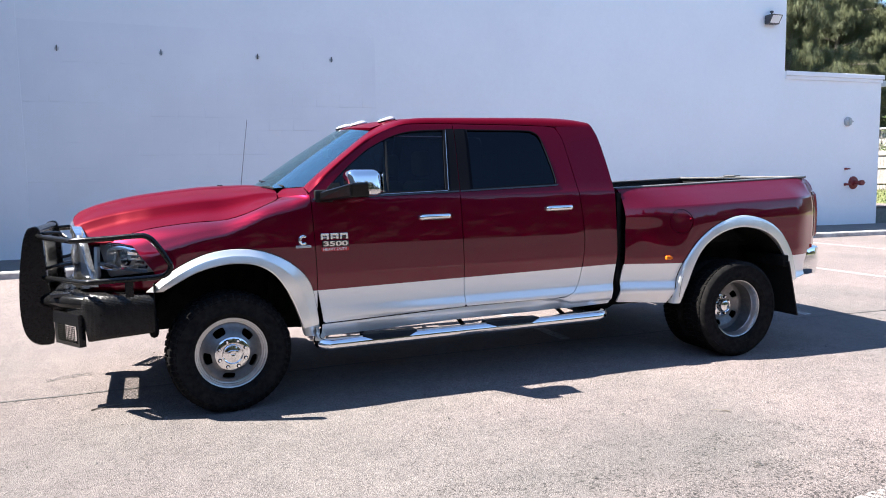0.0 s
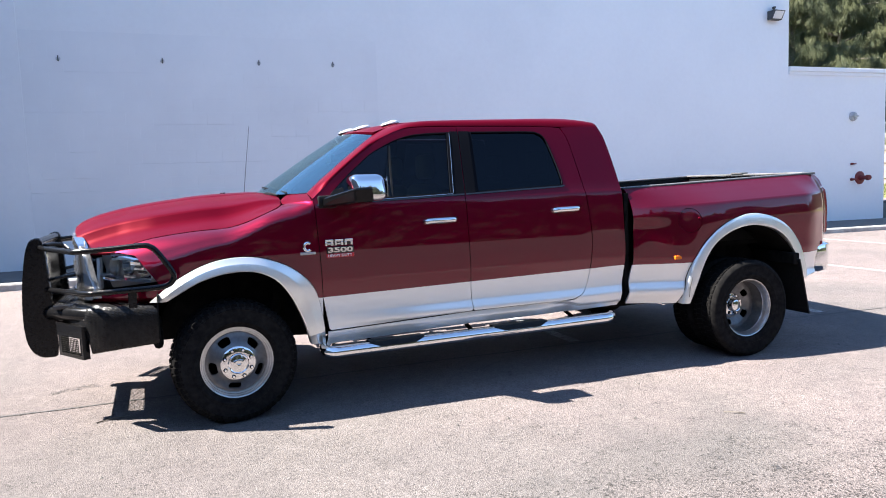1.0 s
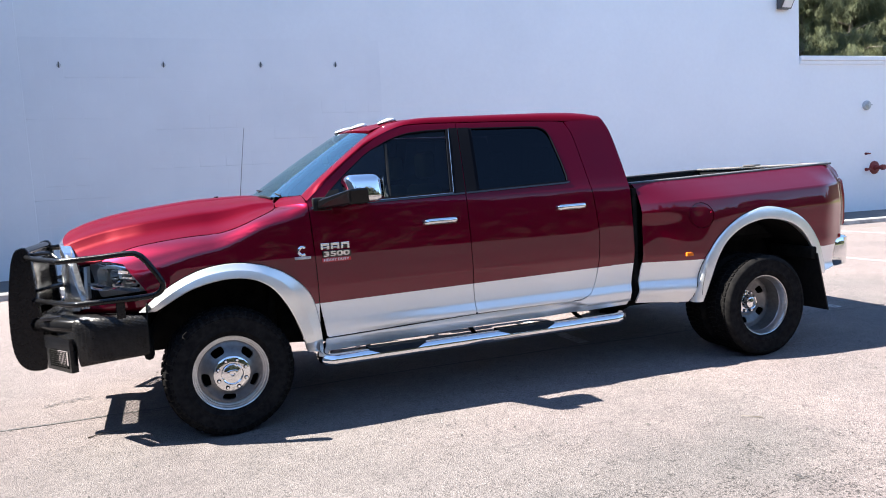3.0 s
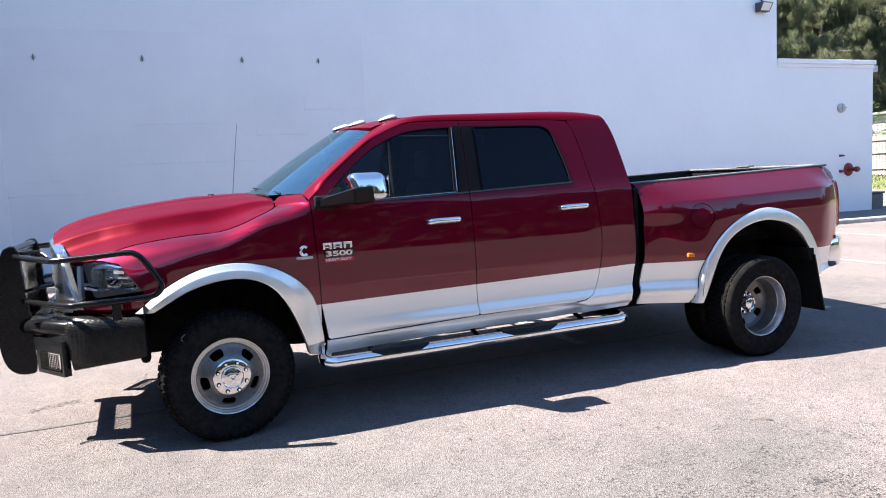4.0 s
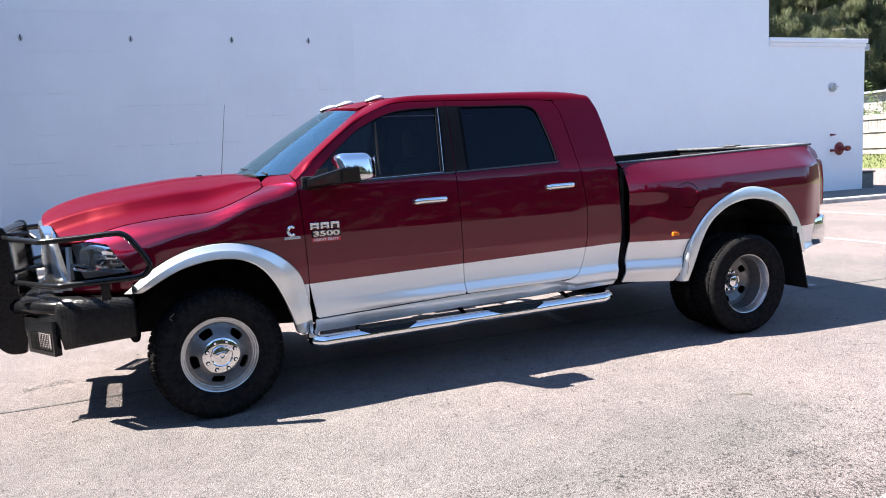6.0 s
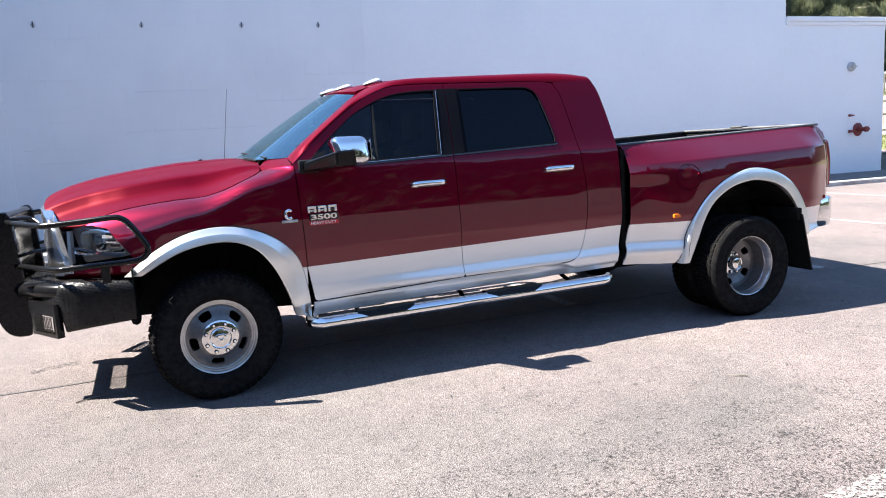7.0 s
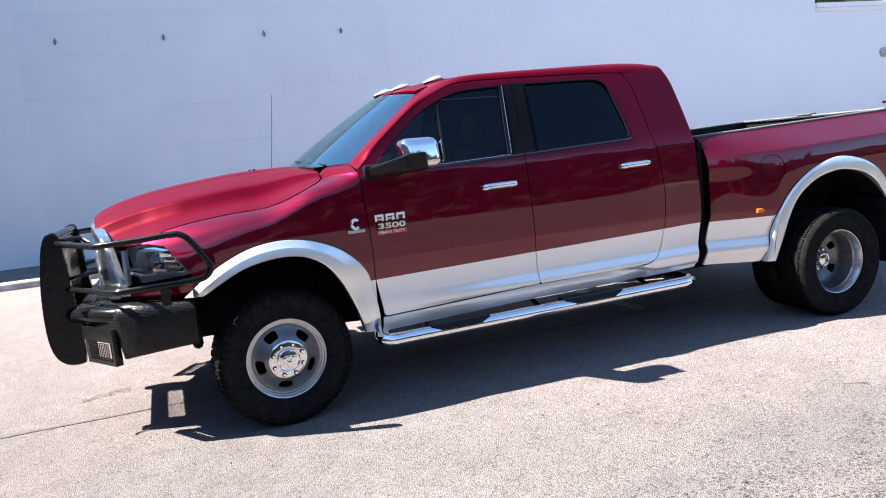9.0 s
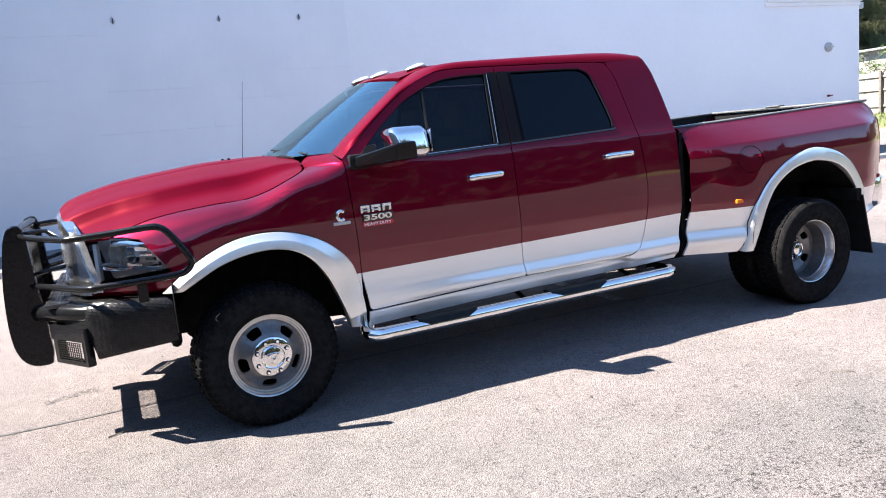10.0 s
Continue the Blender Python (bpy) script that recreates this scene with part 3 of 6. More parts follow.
def flare(sgn, inner, outer, base, depth, lip, root=None, start=0.45, prof=FLARE_FRONT, sharp=17):
    n = 45
    rows = []

    def along(c, u):
        u *= len(c) - 1
        i = min(int(u), len(c) - 2)
        return tuple(p + (q - p) * (u - i) for p, q in zip(c[i], c[i + 1]))
    for k in range(n):
        (xi, zi), (xo, zo) = along(inner, k / (n - 1)), along(outer, k / (n - 1))
        end = min(1.0, 6.0 * k / n + start, 9.0 * (n - 1 - k) / n + 0.7)
        r = []
        for t, d in prof + ((1.0, -lip),):
            x, z = xo + (xi - xo) * t, zo + (zi - zo) * t
            y = base(xo + (xi - xo) * min(t, 0.5), max(zo + (zi - zo) * min(t, 0.5), 0.46)) + (d * depth / 0.069 if d > 0 else d) * (end if d > 0 else 1)
            r.append((x, sgn * y, z))
        if root:
            r[0] = (xo, sgn * (root(xo, max(zo, 0.46)) - 0.012), zo)
        rows.append(r)
    fl = sheet("fender_flare", rows, SILVER, truck, "silver wheel-arch flare", sharp=sharp)
    seam = []
    for k in range(1, n - 1, 2):
        x, z = along(outer, k / (n - 1))
        seam.append(Vector((x, sgn * ((root or base)(x, max(z, 0.46)) + 0.001), z)))
    part("flare_seal", tube(seam, 0.0042, 6), UNDER, fl, "black rubber seal along the flare's edge")
    return fl


mirrored(lambda s: flare(s, ARCH_IN, ARCH_OUT, fender_y, 0.088, 0.03, None, 0.9))
mirrored(lambda s: flare(s, RARCH_IN, RARCH_OUT, lambda x, z: max(bed_y(x, max(z, 0.86)) + 0.004, 1.16), 0.050, 0.03, bed_y, 0.9, FLARE_REAR, 50))

# doors
WIN1 = cr([(0.725, 1.478), (0.835, 1.581), (0.94, 1.667), (1.03, 1.735), (1.13, 1.788), (1.24, 1.836), (1.36, 1.868), (1.50, 1.882)], 3) + [(1.668, 1.887), (1.615, 1.425), (0.95, 1.412), (0.74, 1.40)]
WIN2 = [(1.832, 1.889), (2.30, 1.888)] + cr([(2.40, 1.883), (2.455, 1.855), (2.49, 1.79), (2.535, 1.60), (2.552, 1.49)], 3) + [(2.545, 1.458), (2.52, 1.452), (1.803, 1.428)]
front_out = DOOR_UP + [(1.735, 1.93), (1.712, 1.6), (1.703, 1.41), (1.715, 1.0), (1.727, 0.56), (1.72, 0.546), (0.66, 0.508), (0.645, 0.52), (0.612, 0.745), (0.603, 1.045), (0.585, 1.40)]
rear_out = [(1.740, 1.93), (2.3, 1.926), (2.55, 1.92)] + REAR_SEAM + [(2.5, 0.551), (1.741, 0.547), (1.732, 0.56), (1.720, 1.0), (1.708, 1.41), (1.717, 1.6)]
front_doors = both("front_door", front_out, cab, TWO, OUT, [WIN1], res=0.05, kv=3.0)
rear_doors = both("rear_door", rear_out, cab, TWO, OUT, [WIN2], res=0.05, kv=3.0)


def inset(poly, d):
    cx, cz = sum(p[0] for p in poly) / len(poly), sum(p[1] for p in poly) / len(poly)
    return [(x + (x - cx) * d, z + (z - cz) * d) for x, z in poly]


both("window_glass", inset(WIN1, 0.025), lambda x, z: (x, -WZ(z) + 0.012, z), TINTFRONT, OUT, res=0.1, rim=0, parents=front_doors, label="dark tinted front window")
both("window_glass", inset(WIN2, 0.025), lambda x, z: (x, -WZ(z) + 0.012, z), TINTED, OUT, res=0.1, rim=0, parents=rear_doors, label="dark tinted rear window")


def proud(f, d):
    return lambda x, z: (lambda p: (p[0], p[1] - d, p[2]))(f(x, z))


# black pillar covers and belt trim
both("pillar_cover", [(1.676, 1.893), (1.738, 1.893), (1.707, 1.424), (1.622, 1.424)], proud(cab, 0.006), PILLAR, OUT, res=0.04, rim=0.01, parents=front_doors, label="matt black pillar cover")
both("pillar_cover", [(1.744, 1.893), (1.826, 1.893), (1.797, 1.424), (1.715, 1.424)], proud(cab, 0.006), PILLAR, OUT, res=0.04, rim=0.01, parents=rear_doors, label="matt black pillar cover")
both("belt_trim", [(0.60, 1.392), (0.72, 1.396), (1.703, 1.424), (1.703, 1.412), (0.72, 1.383), (0.60, 1.38)], proud(cab, 0.006), GLOSSBLACK, OUT, res=0.06, rim=0.01, parents=front_doors)
both("belt_trim", [(1.715, 1.425), (2.53, 1.452), (2.56, 1.458), (2.56, 1.446), (2.53, 1.44), (1.715, 1.413)], proud(cab, 0.006), GLOSSBLACK, OUT, res=0.06, rim=0.01, parents=rear_doors)

both("window_seal", inset(WIN1, 0.012), proud(cab, 0.003), PILLAR, OUT, [inset(WIN1, -0.035)], res=0.04, rim=0.012, parents=front_doors, label="black rubber window seal")
both("window_seal", inset(WIN2, 0.010), proud(cab, 0.003), PILLAR, OUT, [inset(WIN2, -0.03)], res=0.04, rim=0.012, parents=rear_doors, label="black rubber window seal")

# bright edges of the front window
both("window_edge", [(1.666, 1.882), (1.669, 1.882), (1.619, 1.430), (1.616, 1.430)], proud(cab, 0.008), SATINCHROME, OUT, res=0.05, rim=0.006, parents=front_doors, label="thin bright window edge")
both("window_edge", [(0.74, 1.4005), (1.61, 1.4260), (1.61, 1.4238), (0.74, 1.3983)], proud(cab, 0.009), SATINCHROME, OUT, res=0.05, rim=0.006, parents=front_doors, label="thin bright window edge")

# quarter panel behind the doors, rocker, cab back
quarter_out = [(2.64, 1.915)] + [(x + 0.006, z) for x, z in REAR_SEAM[1:] if x > 2.645] + [(2.6405, 0.562), (2.6405, 0.455), (3.02, 0.462), (3.045, 0.50)] + list(reversed(CAB_REAR))
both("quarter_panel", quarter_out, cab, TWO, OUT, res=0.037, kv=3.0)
both("rocker_panel", [(0.635, 0.499), (0.66, 0.500), (1.72, 0.538), (2.56, 0.5445), (2.60, 0.5475), (2.64, 0.562), (2.64, 0.454), (1.7, 0.447), (0.65, 0.410), (0.632, 0.43)], sill, TWO, (0, -1, -0.4), res=0.035, rim=0.015, kv=4.0, label="silver rocker panel below the doors")
# dark strip added for the shade in the gap below the doors
both("sill_gap_strip", [(0.645, 0.514), (1.72, 0.551), (2.56, 0.558), (2.56, 0.542), (1.72, 0.535), (0.655, 0.497)], lambda x, z: (x, -WZ(z) + 0.010, z), UNDER, OUT, res=0.03, rim=0.006, kv=4.0, label="dark strip standing for the gap under the doors")
XB = table([0.45, 0.8, 1.1, 1.47, 1.8, 1.93, 1.99], [3.06, 3.12, 3.115, 3.105, 3.065, 3.02, 2.95])


def cab_back(u, z):
    return (XB(z) - 0.03 * abs(u) ** 10, u * (WZ(z) - 0.028), z)


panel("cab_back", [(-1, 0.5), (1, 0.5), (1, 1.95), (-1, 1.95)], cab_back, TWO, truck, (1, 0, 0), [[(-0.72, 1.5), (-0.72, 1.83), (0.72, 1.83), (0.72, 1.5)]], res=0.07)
panel("back_window", [(-0.74, 1.49), (-0.74, 1.84), (0.74, 1.84), (0.74, 1.49)], lambda u, z: (XB(z) - 0.01, u * WZ(z), z), TINTED, truck, (1, 0, 0), res=0.2, rim=0)

# roof, its side rails with the windscreen pillars, windscreen
RAIL_B = cr([(0.577, 0.950, 1.431), (0.689, 0.912, 1.529), (0.802, 0.875, 1.623), (0.96, 0.828, 1.744), (1.10, 0.792, 1.837), (1.30, 0.757, 1.918), (1.46, 0.747, 1.934), (1.75, 0.745, 1.936), (2.30, 0.747, 1.932), (2.64, 0.752, 1.92), (2.85, 0.750, 1.915), (3.0, 0.742, 1.913)], 5)
RAIL_A = cr([(0.575, 0.742, 1.470), (0.67, 0.720, 1.552), (0.766, 0.70, 1.627), (0.94, 0.645, 1.757), (1.115, 0.595, 1.880), (1.27, 0.61, 1.952), (1.46, 0.62, 1.974), (1.75, 0.62, 1.984), (2.30, 0.62, 1.994), (2.64, 0.62, 1.998), (2.85, 0.62, 1.985), (2.97, 0.62, 1.96)], 5)


def rail(s, t):
    s = min(max(s, 0.0), 1.0) * (len(RAIL_B) - 1)
    i = min(int(s), len(RAIL_B) - 2)
    a = Vector(RAIL_A[i]).lerp(Vector(RAIL_A[i + 1]), s - i)
    b = Vector(RAIL_B[i]).lerp(Vector(RAIL_B[i + 1]), s - i)
    p = a.lerp(b, t)
    k = 4 * t * (1 - t) * (0.032 - 0.010 * step(0.40, 0.55, s / len(RAIL_B))) * step(-0.02, 0.2, s / len(RAIL_B))
    g = step(0.36, 0.56, s / len(RAIL_B))
    # the pillar is a rounded corner: a narrow strip beside the glass, then a broad side face
    h = 0.078 * (1 - step(0.30, 0.46, s / len(RAIL_B))) * step(-0.03, 0.10, s / len(RAIL_B)) * (math.sin(math.pi / 2 * t / 0.3) if t < 0.3 else math.cos(math.pi / 2 * (t - 0.3) / 0.7) if t < 1 else 0.0)
    k *= 1 - 0.7 * (1 - g)
    return (p.x + k * (0.25 - 0.55 * g) - 0.233 * h, -p.y - k * (0.95 - 0.15 * g) - 0.97 * h, p.z + k * 0.9 * g - 0.03 * h)


both("roof_rail", [(0, 0), (1, 0), (1, 1), (0, 1)], rail, RED, (0, -1, 1), res=0.03, rim=0.012, label="red roof rail running down into the windscreen pillar")
ZR = table([0.99, 1.05, 1.2, 1.32, 1.46, 1.75, 2.3, 2.64, 2.85, 2.98, 3.03], [1.915, 1.944, 1.976, 1.99, 1.999, 2.008, 2.016, 2.02, 2.01, 1.985, 1.95])


def roof(x, y):
    e = min(abs(y) / 0.62, 1.0)
    return (x, y, ZR(x) - 0.022 * e ** 3 - 0.045 * e * e * (1 - step(1.08, 1.36, x)))


roof_half = cr([(1.002, 0.0), (1.022, 0.2), (1.062, 0.4), (1.128, 0.585)], 4) + [(1.27, 0.61), (1.46, 0.62), (2.97, 0.62)] + cr([(2.985, 0.55), (3.015, 0.4), (3.03, 0.0)], 4)
panel("roof", roof_half + [(x, -y) for x, y in reversed(roof_half[1:-1])], roof, RED, truck, (0, 0, 1), [], res=0.06, label="red cab roof with a dull faded top")


def screen(u, v):
    y = u * (0.745 + (0.585 - 0.745) * v)
    c = 0.5 * (math.sqrt(u * u + 0.09) - 0.3) + 0.372 * u ** 4
    x = (0.285 + 0.39 * c) * (1 - v) + (1.0 + 0.17 * c) * v
    z = (1.462 + 0.008 * u * u) * (1 - v) + (1.925 - 0.04 * u * u) * v + 0.05 * v * (1 - v)
    return (x, y, z)


windshield = panel("windshield", [(-1, 0), (1, 0), (1, 1), (-1, 1)], screen, CLEAR, truck, (-1, 0, 1), res=0.08, rim=0, label="clear windscreen with a paper sticker inside")
sheet("windshield_border", [[screen(u, 0.982 + 0.018 * k) for u in np.linspace(-1, 1, 17)] for k in (0, 1)], GLOSSBLACK, truck)
sheet("cowl", [[(x, y, z) for y in np.linspace(-0.66, 0.66, 15)] for x, z in ((0.34, 1.36), (0.365, 1.40), (0.41, 1.425), (0.46, 1.42), (0.56, 1.38))], TRIM, truck)


def cowl_corner(s):
    lower = [(x, s * fender_y(x, z), z) for x, z in cr([(0.397, 1.398), (0.44, 1.404), (0.50, 1.411), (0.572, 1.42)], 4)]
    upper = cr([(0.393, s * 0.66, 1.418), (0.453, s * 0.607, 1.459), (0.51, s * 0.677, 1.464), (0.574, s * 0.745, 1.468)], 4)
    rows = []
    for t in np.linspace(0, 1, 6):
        rows.append([(a[0] + (b[0] - a[0]) * t, a[1] + (b[1] - a[1]) * t, a[2] + (b[2] - a[2]) * t + 0.012 * 4 * t * (1 - t) * (1 - i / (len(lower) - 1))) for i, (a, b) in enumerate(zip(lower, upper))])
    sheet("cowl_corner", rows, RED, truck)


mirrored(cowl_corner)

# pickup box
bed_out = [(3.135, 1.400), (5.25, 1.465), (5.30, 1.45), (5.322, 1.40), (5.31, 1.345), (5.235, 1.338), (5.232, 0.925), (5.275, 0.912), (5.27, 0.845), (5.03, 0.82), (4.99, 0.60), (4.80, 0.575)] + list(reversed([(x, z - 0.02) for x, z in RARCH_OUT[2:-2]])) + [(3.48, 0.455), (3.09, 0.468), (3.10, 0.52), (3.138, 0.80), (3.147, 1.1)]
FUEL = [(3.592 + 0.1 * math.cos(a), 1.13 + 0.1 * math.sin(a)) for a in (2 * math.pi * k / 28 for k in range(28))]
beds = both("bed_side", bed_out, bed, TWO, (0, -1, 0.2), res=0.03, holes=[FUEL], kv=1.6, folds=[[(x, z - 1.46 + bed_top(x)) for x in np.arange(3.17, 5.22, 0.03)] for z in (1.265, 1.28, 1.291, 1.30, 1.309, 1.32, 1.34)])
both("fuel_door", [(3.592 + 0.096 * math.cos(a), 1.13 + 0.096 * math.sin(a)) for a in (2 * math.pi * k / 28 for k in range(28))], lambda x, z: (x, -bed_y(x, z) + 0.0025, z), TWO, OUT, res=0.03, parents=beds)
part("bed_floor", box(3.14, 5.25, -0.85, 0.85, 0.86, 0.90), UNDER, truck)
part("bed_front", box(3.14, 3.18, -0.88, 0.88, 0.62, 1.395, 0.008), RED, truck)


def bed_liner(s):
    ln = box(3.18, 5.24, *sorted((s * 0.80, s * 0.84)), 0.9, 1.39)
    cp = box(3.14, 5.24, *sorted((s * 0.79, s * 0.892)), 1.393, 1.414, 0.009, 3)
    for v in list(ln.verts) + list(cp.verts):
        v.co.z += (bed_top(v.co.x) - 1.40) if v.co.z > 1.0 else 0.0
    part("bed_liner", ln, TRIM, truck)
    part("rail_cap", cp, RAILCAP, truck, "faded black plastic bed rail cap", True)


mirrored(bed_liner)
tailgate = part("tailgate", box(5.21, 5.285, -0.80, 0.80, 0.86, 1.46, 0.02, 3), RED, truck, "", True)
part("gate_liner", box(5.195, 5.209, -0.80, 0.80, 0.90, 1.455, 0.004), TRIM, tailgate, "black tailgate liner")
part("spoiler_cap", box(5.17, 5.30, -0.80, 0.80, 1.462, 1.482, 0.008, 3), WORNGREY, tailgate, "scuffed silver tailgate top moulding", True)
part("latch", box(5.16, 5.24, -0.06, 0.10, 1.482, 1.496, 0.005), WORNGREY, tailgate)


# ---- wheels ----
def hexa(p):
    """A solid with eight corners: four of one end, then four of the other."""
    bm = bmesh.new()
    v = [bm.verts.new(q) for q in p]
    for f in ((0, 1, 2, 3), (7, 6, 5, 4), (0, 4, 5, 1), (1, 5, 6, 2), (2, 6, 7, 3), (3, 7, 4, 0)):
        bm.faces.new([v[i] for i in f])
    return bm


def squash(bm, grow, rest):
    for v in bm.verts:
        k = 1 + grow * min(max((math.hypot(v.co.x, v.co.z) - 0.25) / 0.12, 0.0), 1.0)
        v.co.x, v.co.z = v.co.x * k, max(v.co.z * k, -rest)
    return bm


def slot(angle, r, w, h):
    pts = []
    for k in range(16):
        a = 2 * math.pi * k / 16
        c, s = math.cos(a), math.sin(a)
        u, v = w * math.copysign(abs(c) ** 0.55, c), h * math.copysign(abs(s) ** 0.55, s)
        rr, aa = r + v, angle + u / r
        pts.append((rr * math.cos(aa), rr * math.sin(aa)))
    return pts


def circle(r, n=48):
    return [(r * math.cos(2 * math.pi * k / n), r * math.sin(2 * math.pi * k / n)) for k in range(n)]


def tyre(name, parent, y0, width, lugs, bold, grow, rest):
    """A tyre whose outer wall lies at y0 and which runs inwards (+y)."""
    w = width
    g = 0.006 if bold else 0.005
    bm = lathe([(0.238, y0 + 0.035), (0.246, y0 + 0.016), (0.27, y0 + 0.006), (0.272, y0 + 0.002), (0.285, y0 + 0.002), (0.287, y0 + 0.005), (0.315, y0), (0.345, y0 + 0.002), (0.347, y0 - 0.002), (0.358, y0 - 0.001), (0.36 + g, y0 + 0.006), (0.372 + g, y0 + 0.016), (0.380 + g, y0 + 0.032), (0.383 + g, y0 + w * 0.5), (0.380 + g, y0 + w - 0.032),
                (0.372, y0 + w - 0.016), (0.345, y0 + w), (0.30, y0 + w), (0.25, y0 + w - 0.015), (0.238, y0 + w - 0.035)], 72)
    t = part(name, squash(bm, grow, rest), RUBBER, parent, "", True)
    bm = bmesh.new()
    rng = random.Random(4)
    e0 = 0.004 if bold else 0.03
    rows = [(y0 + e0, y0 + 0.052, 0), (y0 + 0.062, y0 + w * 0.5 - 0.006, 0.5), (y0 + w * 0.5 + 0.006, y0 + w - 0.062, 0.2), (y0 + w - 0.052, y0 + w - e0, 0.5)]
    for ya, yb, ph in rows:
        edge = ya < y0 + 0.03 or yb > y0 + w - 0.03
        for k in range(lugs):
            a = 2 * math.pi * (k + ph) / lugs
            h = (2 * math.pi * 0.385 / lugs) * (0.41 if bold else 0.45)
            tilt = 0.0 if edge else rng.uniform(-0.3, 0.3)
            r0, r1 = 0.372 + g, 0.396 if bold else 0.391
            c = []
            for r in (r0, r1):
                for y, s in ((ya, -1), (yb, -1), (yb, 1), (ya, 1)):
                    dr = -0.016 if edge and bold and (y in (ya,) and ya < y0 + 0.03 or y == yb and yb > y0 + w - 0.03) else 0.0
                    aa = a + (s * h * (0.8 if r == r1 else 1.0) + tilt * (y - (ya + yb) / 2)) / 0.385
                    c.append(((r + dr) * math.cos(aa), y, (r + dr) * math.sin(aa)))
            v = [bm.verts.new(q) for q in c]
            for f in ((4, 5, 6, 7), (0, 4, 7, 3), (1, 2, 6, 5), (0, 1, 5, 4), (3, 7, 6, 2)):
                bm.faces.new([v[i] for i in f])
    if bold:
        for k in range(lugs):
            a = 2 * math.pi * (k + 0.1 + 0.12 * (k % 2)) / lugs
            for da, ra, rb in ((0.0, 0.348, 0.378),):
                hw = 0.030 if k % 2 else 0.020
                q = []
                for y in (y0 + 0.012, y0 - 0.004):
                    for r, s in ((ra, -1), (ra, 1), (rb, 1), (rb, -1)):
                        aa = a + s * hw
                        q.append((r * math.cos(aa), y + (0.010 if r == rb else 0), r * math.sin(aa)))
                v = [bm.verts.new(p) for p in q]
                for f in ((4, 5, 6, 7), (0, 1, 5, 4), (1, 2, 6, 5), (2, 3, 7, 6), (3, 0, 4, 7)):
                    bm.faces.new([v[i] for i in f])
    part("tread", squash(bm, grow, rest), TREADRUBBER, parent)
    return t


def lug_nuts(parent, y, r, count):
    for k in range(count):
        a = 2 * math.pi * (k + 0.5) / count
        # dark disc under the nut stands for the shade around it
        part("nut_shade", cyl((r * math.cos(a), y + 0.004, r * math.sin(a)), (r * math.cos(a), y - 0.002, r * math.sin(a)), 0.0135, 0.0135, 12), UNDER, parent)
        part("lug_nut", cyl((r * math.cos(a), y + 0.004, r * math.sin(a)), (r * math.cos(a), y - 0.016, r * math.sin(a)), 0.0115, 0.008, 8), CHROME, parent, "", True)


def front_wheel():
    dy = table([0.09, 0.105, 0.125, 0.15, 0.175, 0.195, 0.21], [-0.122, -0.120, -0.112, -0.092, -0.072, -0.062, -0.060])
    holes = [slot(radians(118 - 72 * k), 0.161, 0.042, 0.0255) for k in range(5)] + [circle(0.100, 32)]
    w = panel("front_wheel", circle(0.207), lambda u, v: (u, dy(math.hypot(u, v)), v), DISC, truck, (0, -1, 0), holes, res=0.016, rim=0.012, label="silver steel front wheel with five slots")
    part("rim", lathe([(0.206, -0.02), (0.205, -0.06), (0.209, -0.072), (0.216, -0.074), (0.220, -0.084), (0.229, -0.086), (0.233, -0.098), (0.241, -0.101), (0.245, -0.096), (0.243, -0.085), (0.236, -0.06), (0.232, 0.1)], 72), STEEL, w, "", True)
    part("wheel_barrel", lathe([(0.205, -0.05), (0.20, 0.12), (0.06, 0.13), (0.0, 0.13)], 40), UNDER, w)
    part("hub_ring", lathe([(0.0, -0.126), (0.066, -0.126), (0.069, -0.133), (0.106, -0.131), (0.115, -0.126), (0.118, -0.115), (0.118, -0.10)], 48), CHROME, w, "chrome hub ring", True)
    part("centre_cap", lathe([(0.068, -0.125), (0.069, -0.142), (0.064, -0.147), (0.058, -0.144), (0.04, -0.149), (0.02, -0.153), (0.0, -0.154)], 40), CHROME, w, "domed chrome centre cap", True)
    em = bmesh.new()
    for x, z, sx, sz in ((0, 0.018, 0.022, 0.012), (-0.024, 0.006, 0.010, 0.020), (0.024, 0.006, 0.010, 0.020), (0, -0.018, 0.012, 0.018), (-0.012, -0.006, 0.005, 0.012), (0.012, -0.006, 0.005, 0.012)):
        add_box(em, x - sx, x + sx, -0.158, -0.146, z - sz, z + sz, 0.004, 2)
    part("cap_emblem", em, CHROME, w, "raised chrome emblem", True)
    lug_nuts(w, -0.132, 0.0925, 8)
    tyre("tyre", w, -0.128, 0.275, 52, True, 0.046, 0.401)
    return w


